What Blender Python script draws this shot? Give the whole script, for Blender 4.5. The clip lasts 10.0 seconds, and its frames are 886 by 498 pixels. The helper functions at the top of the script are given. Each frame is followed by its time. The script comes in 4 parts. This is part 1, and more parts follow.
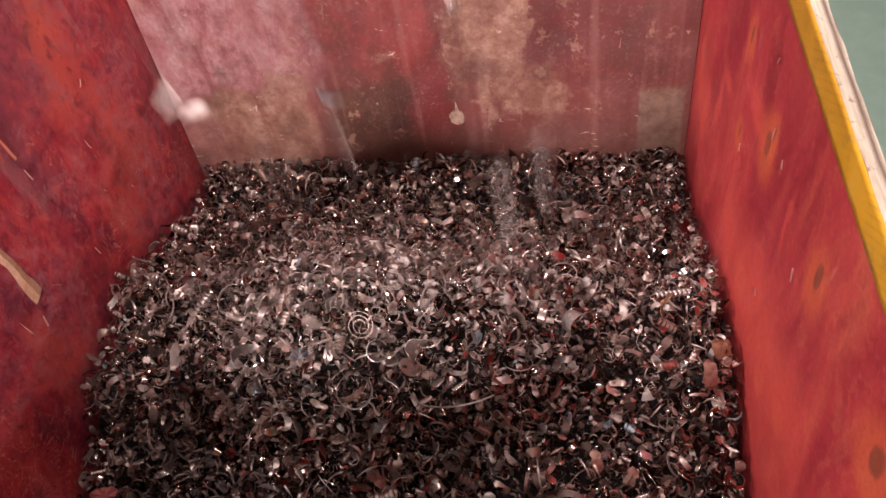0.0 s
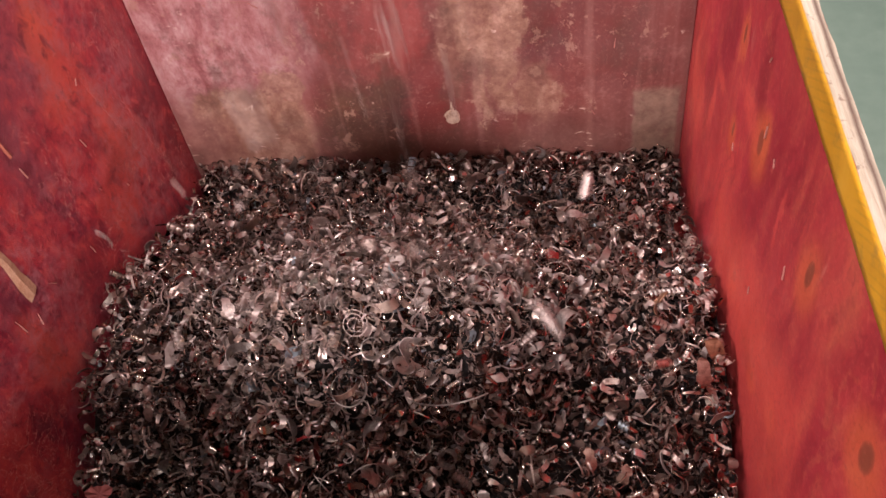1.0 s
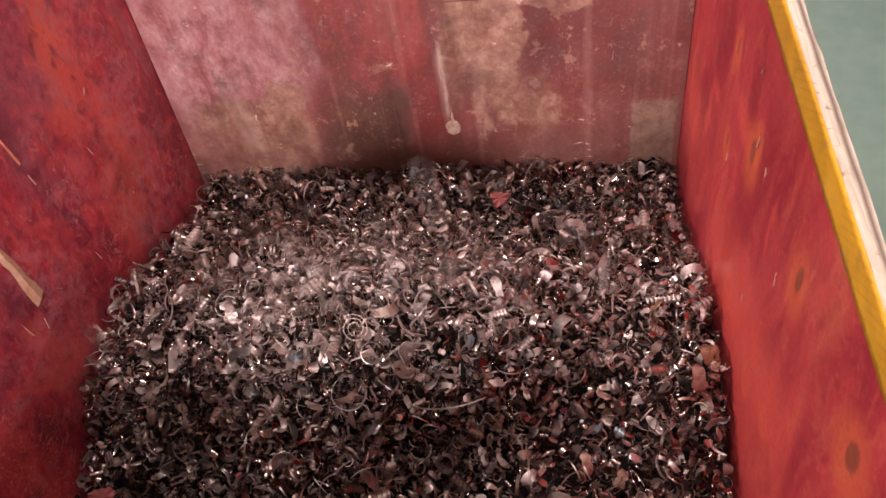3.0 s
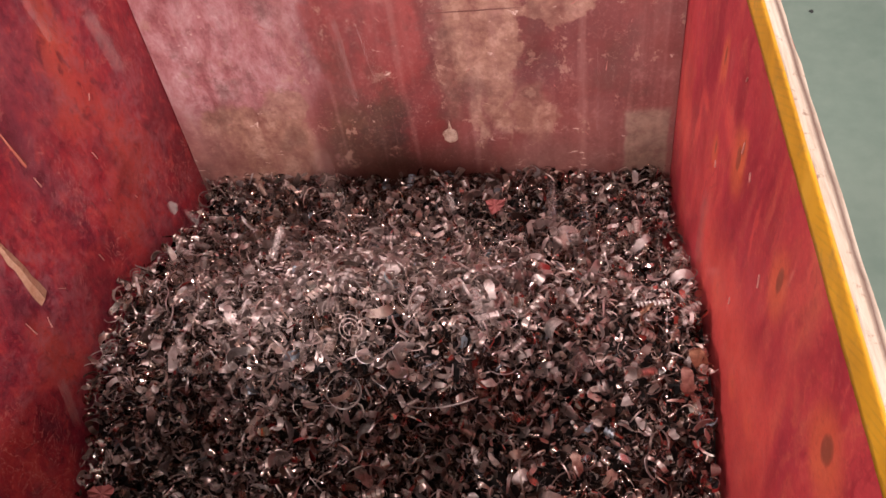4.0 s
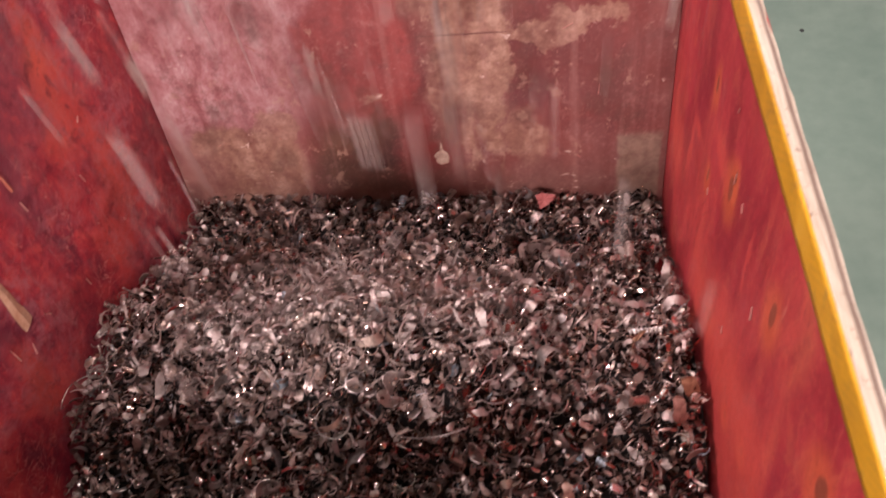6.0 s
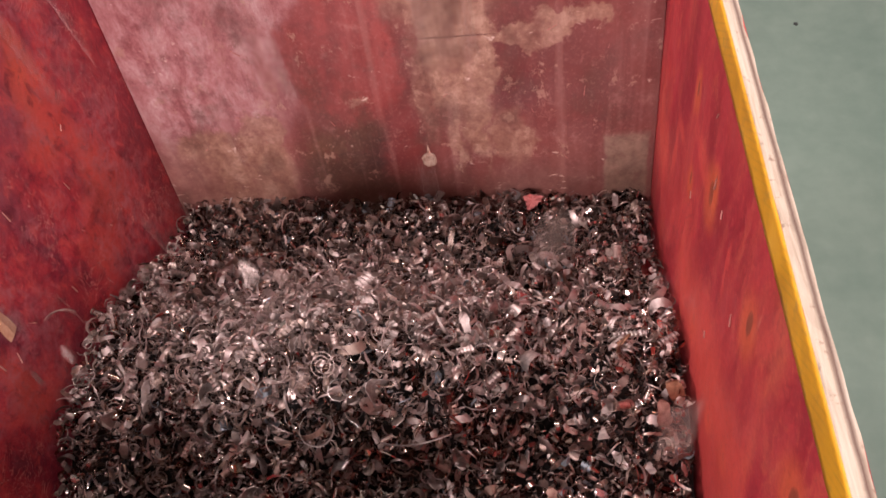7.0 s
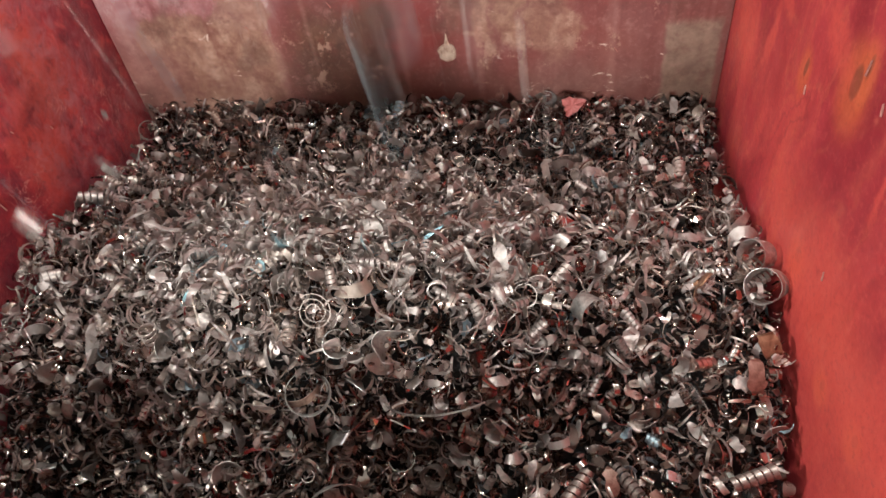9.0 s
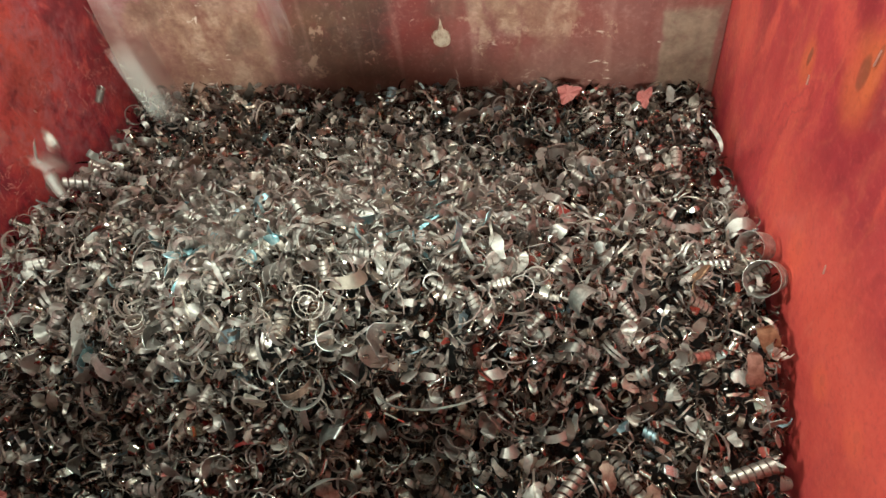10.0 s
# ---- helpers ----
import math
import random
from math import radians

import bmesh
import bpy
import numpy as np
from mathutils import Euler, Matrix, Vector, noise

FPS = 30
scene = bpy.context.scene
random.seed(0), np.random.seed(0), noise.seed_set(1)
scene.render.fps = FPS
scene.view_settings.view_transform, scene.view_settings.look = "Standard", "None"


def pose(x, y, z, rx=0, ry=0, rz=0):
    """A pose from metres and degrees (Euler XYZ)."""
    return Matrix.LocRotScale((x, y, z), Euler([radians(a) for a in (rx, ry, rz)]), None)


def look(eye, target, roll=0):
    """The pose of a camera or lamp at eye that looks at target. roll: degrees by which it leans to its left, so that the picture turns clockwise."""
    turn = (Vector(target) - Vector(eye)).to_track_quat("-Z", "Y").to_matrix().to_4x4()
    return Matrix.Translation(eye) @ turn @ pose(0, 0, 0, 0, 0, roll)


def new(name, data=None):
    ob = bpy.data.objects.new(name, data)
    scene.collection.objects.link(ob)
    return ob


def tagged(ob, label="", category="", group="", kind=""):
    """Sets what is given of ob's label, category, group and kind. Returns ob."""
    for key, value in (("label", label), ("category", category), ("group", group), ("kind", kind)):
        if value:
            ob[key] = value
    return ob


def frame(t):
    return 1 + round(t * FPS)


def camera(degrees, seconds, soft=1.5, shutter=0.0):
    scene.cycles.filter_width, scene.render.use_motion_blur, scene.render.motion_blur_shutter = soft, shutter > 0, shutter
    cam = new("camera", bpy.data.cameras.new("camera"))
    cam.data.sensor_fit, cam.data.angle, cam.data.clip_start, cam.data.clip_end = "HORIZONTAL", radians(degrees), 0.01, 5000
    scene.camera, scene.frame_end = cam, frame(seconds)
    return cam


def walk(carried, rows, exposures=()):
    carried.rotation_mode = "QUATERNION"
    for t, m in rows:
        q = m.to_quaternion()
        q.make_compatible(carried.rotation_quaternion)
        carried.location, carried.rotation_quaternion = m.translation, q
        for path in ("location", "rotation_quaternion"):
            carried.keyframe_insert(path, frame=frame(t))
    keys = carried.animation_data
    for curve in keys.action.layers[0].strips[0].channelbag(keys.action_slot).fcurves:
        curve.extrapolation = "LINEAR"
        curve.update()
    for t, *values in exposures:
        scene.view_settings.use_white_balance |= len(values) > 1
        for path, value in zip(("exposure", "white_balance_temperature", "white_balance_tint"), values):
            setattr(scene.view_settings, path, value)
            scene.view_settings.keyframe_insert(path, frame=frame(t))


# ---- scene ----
cam = camera(58.7, 10.0, soft=1.5, shutter=0.9)
# seconds, x, y, z, and the turn about x, y and z
ROWS = [
    (0, 0.1728, 0.3984, 1.7510, 36.04, 7.61, 3.41),
    (0.5, 0.1752, 0.3971, 1.7499, 36.02, 7.52, 3.25),
    (1, 0.1776, 0.3949, 1.7515, 36.06, 7.46, 3.33),
    (1.5, 0.1788, 0.3949, 1.7515, 36.11, 7.53, 3.29),
    (2, 0.1800, 0.3939, 1.7528, 36.37, 7.51, 3.42),
    (2.5, 0.1800, 0.3906, 1.7557, 36.65, 7.49, 3.55),
    (4, 0.1992, 0.3516, 1.7709, 38.07, 7.37, 4.11),
    (4.5, 0.1944, 0.3531, 1.7731, 38.34, 7.13, 4.29),
    (5, 0.1884, 0.3528, 1.7707, 38.43, 7.14, 4.24),
    (5.5, 0.1908, 0.3575, 1.7700, 38.69, 6.93, 4.18),
    (6, 0.2004, 0.3756, 1.7784, 38.78, 6.83, 3.89),
    (6.2, 0.2100, 0.3856, 1.7891, 38.92, 6.60, 3.77),
    (7.3, 0.2280, 0.3999, 1.7786, 37.55, 7.60, 3.51),
    (7.5, 0.2208, 0.4115, 1.7576, 37.01, 7.68, 3.56),
    (8, 0.1956, 0.4695, 1.6792, 35.42, 7.66, 3.82),
    (8.5, 0.1728, 0.5209, 1.6138, 33.84, 7.31, 3.81),
    (9, 0.1548, 0.5400, 1.5772, 32.66, 6.70, 3.88),
    (9.5, 0.1524, 0.5458, 1.5751, 31.97, 6.20, 3.79),
    (10, 0.1428, 0.5518, 1.5658, 31.67, 5.69, 3.64),
]
# seconds, stops, kelvin, tint
EXPOSURES = [(0.0, 0.0, 6440, 27), (4.5, -0.03, 6500, 31), (6.2, -0.06, 6500, 32), (7.5, -0.14, 6500, 32), (8.4, 0.05, 6240, 19), (9.2, 0.22, 5520, -9), (10.0, 0.32, 5420, -25)]
walk(cam, [(t, pose(x, y, z, rx, ry, rz)) for t, x, y, z, rx, ry, rz in ROWS], EXPOSURES)

# ---- light: a workshop hall with assumed ceiling lamps and added floodlights ----
world = bpy.data.worlds.new("hall_air")
scene.world = world
world.use_nodes = True
world.node_tree.nodes["Background"].inputs["Color"].default_value = (0.75, 0.8, 0.9, 1)
world.node_tree.nodes["Background"].inputs["Strength"].default_value = 0.02

CEILING = 4.6
# ceiling lamps out of view, placed for the tones of heap and boards
LAMPS = [(-2.2, 2.8, 0.3, 1.3, 85.0), (8.6, 1.5, 0.3, 1.3, 200.0), (0.20, 2.05, 1.3, 0.3, 78.0)]
# floodlights on masts, added out of view to light boards and heap: where each stands, what it points at, its width and
# height, its watts
ADDED_FLOODS = [((0.25, -3.9, 3.18), (-0.05, 1.3, 0.8), 1.5, 0.9, 430.0), ((-4.3, 0.5, 3.6), (0.42, 1.0, 0.95), 0.7, 0.5, 158.0)]


def area_lamp(x, y, wx, wy, watts):
    data = bpy.data.lights.new("lamp_light", "AREA")
    data.shape, data.size, data.size_y, data.energy = "RECTANGLE", wx, wy, watts
    data.color = (1.0, 0.93, 0.87)
    ob = new("lamp_light", data)
    ob.matrix_world = pose(x, y, CEILING - 0.14)
    return ob


for lamp in LAMPS:
    area_lamp(*lamp)
for eye, aim, wide, high, watts in ADDED_FLOODS:
    area_lamp(0, 0, wide, high, watts).matrix_world = look(eye, aim)


# ---- materials ----
class Nodes:
    """A node material under construction."""

    def __init__(self, name):
        self.mat = bpy.data.materials.new(name)
        self.mat.use_nodes = True
        self.tree = self.mat.node_tree
        self.shader = self.tree.nodes["Principled BSDF"]
        self.coords = self.node("ShaderNodeTexCoord").outputs["Object"]

    def node(self, kind, **values):
        n = self.tree.nodes.new(kind)
        for key, value in values.items():
            setattr(n, key, value)
        return n

    def put(self, socket, value):
        if isinstance(value, (int, float)):
            socket.default_value = value
        elif isinstance(value, tuple):
            socket.default_value = (*value, 1.0) if len(value) == 3 and socket.type == "RGBA" else value
        else:
            self.tree.links.new(value, socket)

    def set(self, **values):
        for key, value in values.items():
            self.put(self.shader.inputs[key.replace("_", " ")], value)
        return self

    def mapped(self, scale=(1, 1, 1), turn=(0, 0, 0), shift=(0, 0, 0), source=None):
        n = self.node("ShaderNodeMapping")
        self.put(n.inputs["Vector"], source or self.coords)
        n.inputs["Scale"].default_value, n.inputs["Rotation"].default_value, n.inputs["Location"].default_value = scale, turn, shift
        return n.outputs["Vector"]

    def noise(self, scale, detail=4.0, rough=0.55, warp=0.0, vector=None, color=False):
        n = self.node("ShaderNodeTexNoise")
        self.put(n.inputs["Vector"], vector or self.coords)
        n.inputs["Scale"].default_value, n.inputs["Detail"].default_value = scale, detail
        n.inputs["Roughness"].default_value, n.inputs["Distortion"].default_value = rough, warp
        return n.outputs["Color" if color else "Fac"]

    def ramp(self, fac, *stops, interpolation="LINEAR"):
        n = self.node("ShaderNodeValToRGB")
        n.color_ramp.interpolation = interpolation
        while len(n.color_ramp.elements) < len(stops):
            n.color_ramp.elements.new(1.0)
        for e, (place, value) in zip(n.color_ramp.elements, stops):
            e.position = place
            e.color = (value, value, value, 1) if isinstance(value, (int, float)) else (*value, 1)
        self.put(n.inputs["Fac"], fac)
        return n.outputs["Color"]

    def mix(self, fac, a, b, blend="MIX"):
        n = self.node("ShaderNodeMix", data_type="RGBA", blend_type=blend)
        for socket, value in ((n.inputs[0], fac), (n.inputs[6], a), (n.inputs[7], b)):
            self.put(socket, value)
        return n.outputs[2]

    def math(self, operation, a, b=0.0, c=0.0):
        n = self.node("ShaderNodeMath", operation=operation)
        for socket, value in zip(n.inputs, (a, b, c)):
            self.put(socket, value)
        return n.outputs[0]

    def bump(self, height, strength=0.3, distance=0.002):
        n = self.node("ShaderNodeBump")
        n.inputs["Strength"].default_value, n.inputs["Distance"].default_value = strength, distance
        self.put(n.inputs["Height"], height)
        return self.set(Normal=n.outputs["Normal"])

    def warped(self, scale, amount):
        """Object coordinates shaken by a noise, for ragged outlines."""
        n = self.node("ShaderNodeVectorMath", operation="SUBTRACT")
        self.put(n.inputs[0], self.noise(scale, 8.0, 0.68, color=True))
        n.inputs[1].default_value = (0.5, 0.5, 0.5)
        m = self.node("ShaderNodeVectorMath", operation="MULTIPLY_ADD")
        self.put(m.inputs[0], n.outputs[0])
        m.inputs[1].default_value = (amount, amount, amount)
        self.put(m.inputs[2], self.coords)
        return m.outputs[0]

    def patch(self, centre, half, source, edge=0.15):
        """1 inside a rectangle of x and z, 0 outside."""
        sep = self.node("ShaderNodeSeparateXYZ")
        self.put(sep.inputs[0], source)
        a, b = (self.math("DIVIDE", self.math("ABSOLUTE", self.math("SUBTRACT", sep.outputs[i], c)), h) for i, c, h in ((0, centre[0], half[0]), (2, centre[1], half[1])))
        r = self.node("ShaderNodeMapRange", interpolation_type="SMOOTHSTEP")
        self.put(r.inputs["Value"], self.math("MAXIMUM", a, b))
        for key, value in (("From Min", 1.0 + edge), ("From Max", 1.0 - edge), ("To Min", 0.0), ("To Max", 1.0)):
            r.inputs[key].default_value = value
        return r.outputs["Result"]

    def spot(self, centre, radii, source, edge=0.35):
        """1 inside an ellipsoid, 0 outside, with a soft edge."""
        n = self.node("ShaderNodeVectorMath", operation="SUBTRACT")
        self.put(n.inputs[0], source)
        n.inputs[1].default_value = centre
        m = self.node("ShaderNodeVectorMath", operation="DIVIDE")
        self.put(m.inputs[0], n.outputs[0])
        m.inputs[1].default_value = radii
        k = self.node("ShaderNodeVectorMath", operation="LENGTH")
        self.put(k.inputs[0], m.outputs[0])
        r = self.node("ShaderNodeMapRange", interpolation_type="SMOOTHSTEP")
        self.put(r.inputs["Value"], k.outputs["Value"])
        for key, value in (("From Min", 1.0 + edge), ("From Max", 1.0 - edge), ("To Min", 0.0), ("To Max", 1.0)):
            r.inputs[key].default_value = value
        return r.outputs["Result"]


BIG = 9.0  # a radius that takes no part in an ellipse


def fine_scratches(m, colour, light, turn, amount=0.6):
    """Thin pale scrape marks along one direction over a colour."""
    a = m.noise(26, 3, 0.6, 0.3, m.mapped((1.0, 1.0, 0.12), turn))
    b = m.noise(7, 3, 0.6)
    fac = m.math("MULTIPLY", m.ramp(a, (0.66, 0.0), (0.74, 1.0)), m.ramp(b, (0.48, 0.0), (0.62, 1.0)))
    return m.mix(m.math("MULTIPLY", fac, amount), colour, light)


def grain(m, colour, scale, dark, light, amount=0.4):
    """Fine dark and light grain over a colour."""
    n = m.noise(scale, 5, 0.75, 0.4)
    colour = m.mix(m.ramp(n, (0.34, amount), (0.48, 0.0)), colour, dark)
    return m.mix(m.ramp(n, (0.53, 0.0), (0.68, amount)), colour, light)


def stained_ply_flamed():
    """Red-stained plywood whose flame figure and knots show through."""
    m = Nodes("red_stained_flamed_plywood")
    warp = m.warped(5.0, 0.10)
    figure = m.noise(5.5, 4, 0.55, 0.8, m.mapped((1, 1.0, 0.36), source=warp))
    colour = m.ramp(figure, (0.30, (0.29, 0.018, 0.030)), (0.44, (0.44, 0.034, 0.044)), (0.58, (0.54, 0.056, 0.052)),
                    (0.70, (0.60, 0.088, 0.062)), (0.84, (0.66, 0.15, 0.075)))
    streak = m.noise(20, 5, 0.6, 0.5, m.mapped((1, 1.0, 0.16), source=warp))
    colour = m.mix(m.ramp(streak, (0.33, 0.44), (0.52, 0.0)), colour, (0.20, 0.008, 0.016))
    colour = m.mix(m.ramp(streak, (0.56, 0.0), (0.70, 0.38)), colour, (0.72, 0.17, 0.08))
    rim_lines = m.noise(8, 3, 0.5, 1.6, m.mapped((1, 1.0, 0.30), source=warp))
    line = m.ramp(rim_lines, (0.480, 0.0), (0.50, 0.22), (0.520, 0.0))
    colour = m.mix(line, colour, (0.74, 0.22, 0.09))
    edge_line = m.ramp(rim_lines, (0.585, 0.0), (0.60, 0.5), (0.63, 0.0))
    colour = m.mix(edge_line, colour, (0.24, 0.012, 0.020))
    band = m.noise(4.2, 5, 0.6, 0.3, m.mapped((1, 1.0, 0.30), shift=(0, 2.3, 5.1), source=warp))
    colour = m.mix(m.ramp(band, (0.36, 0.65), (0.50, 0.0)), colour, (0.26, 0.012, 0.026))
    # the knots: an amber halo and a brown heart
    for y, z, ry, rz in ((0.835, 1.085, 0.012, 0.022), (0.645, 1.105, 0.017, 0.022), (1.040, 1.068, 0.007, 0.016), (1.197, 1.08, 0.007, 0.016), (1.013, 0.819, 0.010, 0.014),
                         (0.865, 0.813, 0.008, 0.010), (0.79, 0.863, 0.008, 0.010), (1.051, 1.039, 0.014, 0.022), (1.16, 0.95, 0.007, 0.014)):
        halo = m.spot((0, y, z - 0.008), (BIG, ry * 2.3, rz * 2.1), m.warped(22, 0.014), 0.5)
        heart = m.spot((0, y, z), (BIG, ry * 0.6, rz * 0.8), m.warped(40, 0.004), 0.3)
        colour = m.mix(m.math("MULTIPLY", halo, 0.6), colour, (0.68, 0.135, 0.045))
        rind = m.spot((0, y, z), (BIG, ry * 0.72, rz * 0.9), m.warped(40, 0.004), 0.12)
        colour = m.mix(m.math("MULTIPLY", rind, 0.30), colour, (0.13, 0.022, 0.016))
        colour = m.mix(m.math("MULTIPLY", heart, 0.6), colour, (0.17, 0.055, 0.030))
    # flame marks; the first four also brighten the low part, light put into colour
    for y, z, ry, rz in ((0.86, 0.80, 0.17, 0.11), (0.93, 0.86, 0.13, 0.07), (1.06, 0.79, 0.10, 0.06), (0.78, 0.90, 0.07, 0.06), (1.37, 0.80, 0.06, 0.05), (1.11, 1.03, 0.05, 0.02), (1.285, 0.88, 0.012, 0.06), (1.26, 0.945, 0.02, 0.015), (0.938, 1.04, 0.008, 0.045)):
        flame = m.spot((0, y, z), (BIG, ry, rz), m.warped(20, 0.06), 0.6)
        colour = m.mix(m.math("MULTIPLY", flame, 0.48), colour, (0.74, 0.095, 0.064))
    colour = grain(m, colour, 120, (0.26, 0.020, 0.026), (0.70, 0.16, 0.11), 0.35)
    colour = fine_scratches(m, colour, (0.75, 0.42, 0.30), (0.25, 0, 0), 0.55)
    m.set(Base_Color=colour, Roughness=m.ramp(m.noise(14, 4), (0.3, 0.34), (0.7, 0.55)))
    m.shader.inputs["Specular IOR Level"].default_value = 0.45
    m.bump(m.noise(60, 5, 0.6, 0.3, m.mapped((1, 1, 0.2))), 0.12, 0.002)
    return m.mat


def stained_ply_blotched():
    """Red-stained plywood with upright grain, blotched and scuffed by falling metal."""
    m = Nodes("red_stained_blotched_plywood")
    blotch = m.noise(9, 10, 0.76, 0.35, m.mapped((1, 1, 0.62), source=m.warped(9, 0.05)))
    colour = m.ramp(blotch, (0.38, (0.17, 0.013, 0.034)), (0.46, (0.34, 0.025, 0.045)), (0.53, (0.49, 0.040, 0.053)),
                    (0.60, (0.62, 0.072, 0.068)), (0.69, (0.74, 0.19, 0.15)))
    # an amber band of heartwood, dull bruised areas, and darker red by the back corner and low down
    for y, z, ry, rz, tint, amount in (
            (1.45, 0.86, 0.075, 0.30, (0.27, 0.016, 0.030), 0.75), (1.255, 1.10, 0.035, 0.05, (0.72, 0.12, 0.065), 0.75), (1.225, 1.025, 0.04, 0.05, (0.70, 0.10, 0.06), 0.7),
            (1.288, 1.03, 0.028, 0.13, (0.66, 0.085, 0.055), 0.6), (1.285, 1.16, 0.022, 0.06, (0.70, 0.12, 0.06), 0.6), (1.29, 0.86, 0.06, 0.09, (0.66, 0.095, 0.055), 0.55),
            (1.20, 0.80, 0.05, 0.07, (0.64, 0.085, 0.055), 0.5), (0.90, 0.84, 0.03, 0.07, (0.66, 0.10, 0.05), 0.5),
            (1.17, 1.14, 0.07, 0.09, (0.30, 0.070, 0.095), 0.6), (1.09, 1.05, 0.035, 0.10, (0.27, 0.065, 0.090), 0.6), (1.42, 0.74, 0.05, 0.16, (0.24, 0.016, 0.026), 0.65),
            (1.04, 0.82, 0.06, 0.10, (0.26, 0.022, 0.036), 0.5)):
        spot = m.spot((0, y, z), (BIG, ry, rz), m.warped(15, 0.085), 0.6)
        colour = m.mix(m.math("MULTIPLY", spot, amount), colour, tint)
    # mottling at two sizes, drawn out along the grain
    mottle = m.noise(34, 7, 0.72, 0.5, m.mapped((1, 1, 0.75), (0.5, 0, 0)))
    colour = m.mix(m.ramp(mottle, (0.36, 0.70), (0.48, 0.0)), colour, (0.15, 0.012, 0.026))
    colour = m.mix(m.ramp(mottle, (0.53, 0.0), (0.66, 0.70)), colour, (0.70, 0.098, 0.082))
    fleck = m.noise(90, 4, 0.6, 1.0, m.mapped((1, 1, 0.8)))
    colour = m.mix(m.ramp(fleck, (0.31, 0.5), (0.39, 0.0)), colour, (0.14, 0.012, 0.024))
    colour = m.mix(m.ramp(fleck, (0.62, 0.0), (0.72, 0.55)), colour, (0.70, 0.20, 0.17))
    # pinkish veil, scuffs with sheen painted in, and cracks with pale lips
    veil = m.math("MULTIPLY", m.ramp(m.noise(5, 5, 0.7, 0.5), (0.46, 0.0), (0.62, 1.0)), m.ramp(m.noise(50, 5, 0.7, 0.6), (0.40, 0.0), (0.62, 0.7)))
    colour = m.mix(veil, colour, (0.50, 0.17, 0.19))
    crack = m.ramp(m.noise(16, 4, 0.6, 1.8), (0.490, 0.0), (0.50, 0.90), (0.510, 0.0))
    colour = m.mix(m.math("MULTIPLY", crack, m.ramp(m.noise(6, 3), (0.5, 0.0), (0.6, 1.0))), colour, (0.76, 0.32, 0.26))
    colour = fine_scratches(m, colour, (0.70, 0.32, 0.27), (0.12, 0, 0), 0.7)
    m.set(Base_Color=colour, Roughness=m.ramp(m.noise(20, 5), (0.3, 0.30), (0.7, 0.52)))
    m.shader.inputs["Specular IOR Level"].default_value = 0.5
    m.bump(m.math("ADD", mottle, m.math("MULTIPLY", blotch, 2.0)), 0.4, 0.003)
    return m.mat


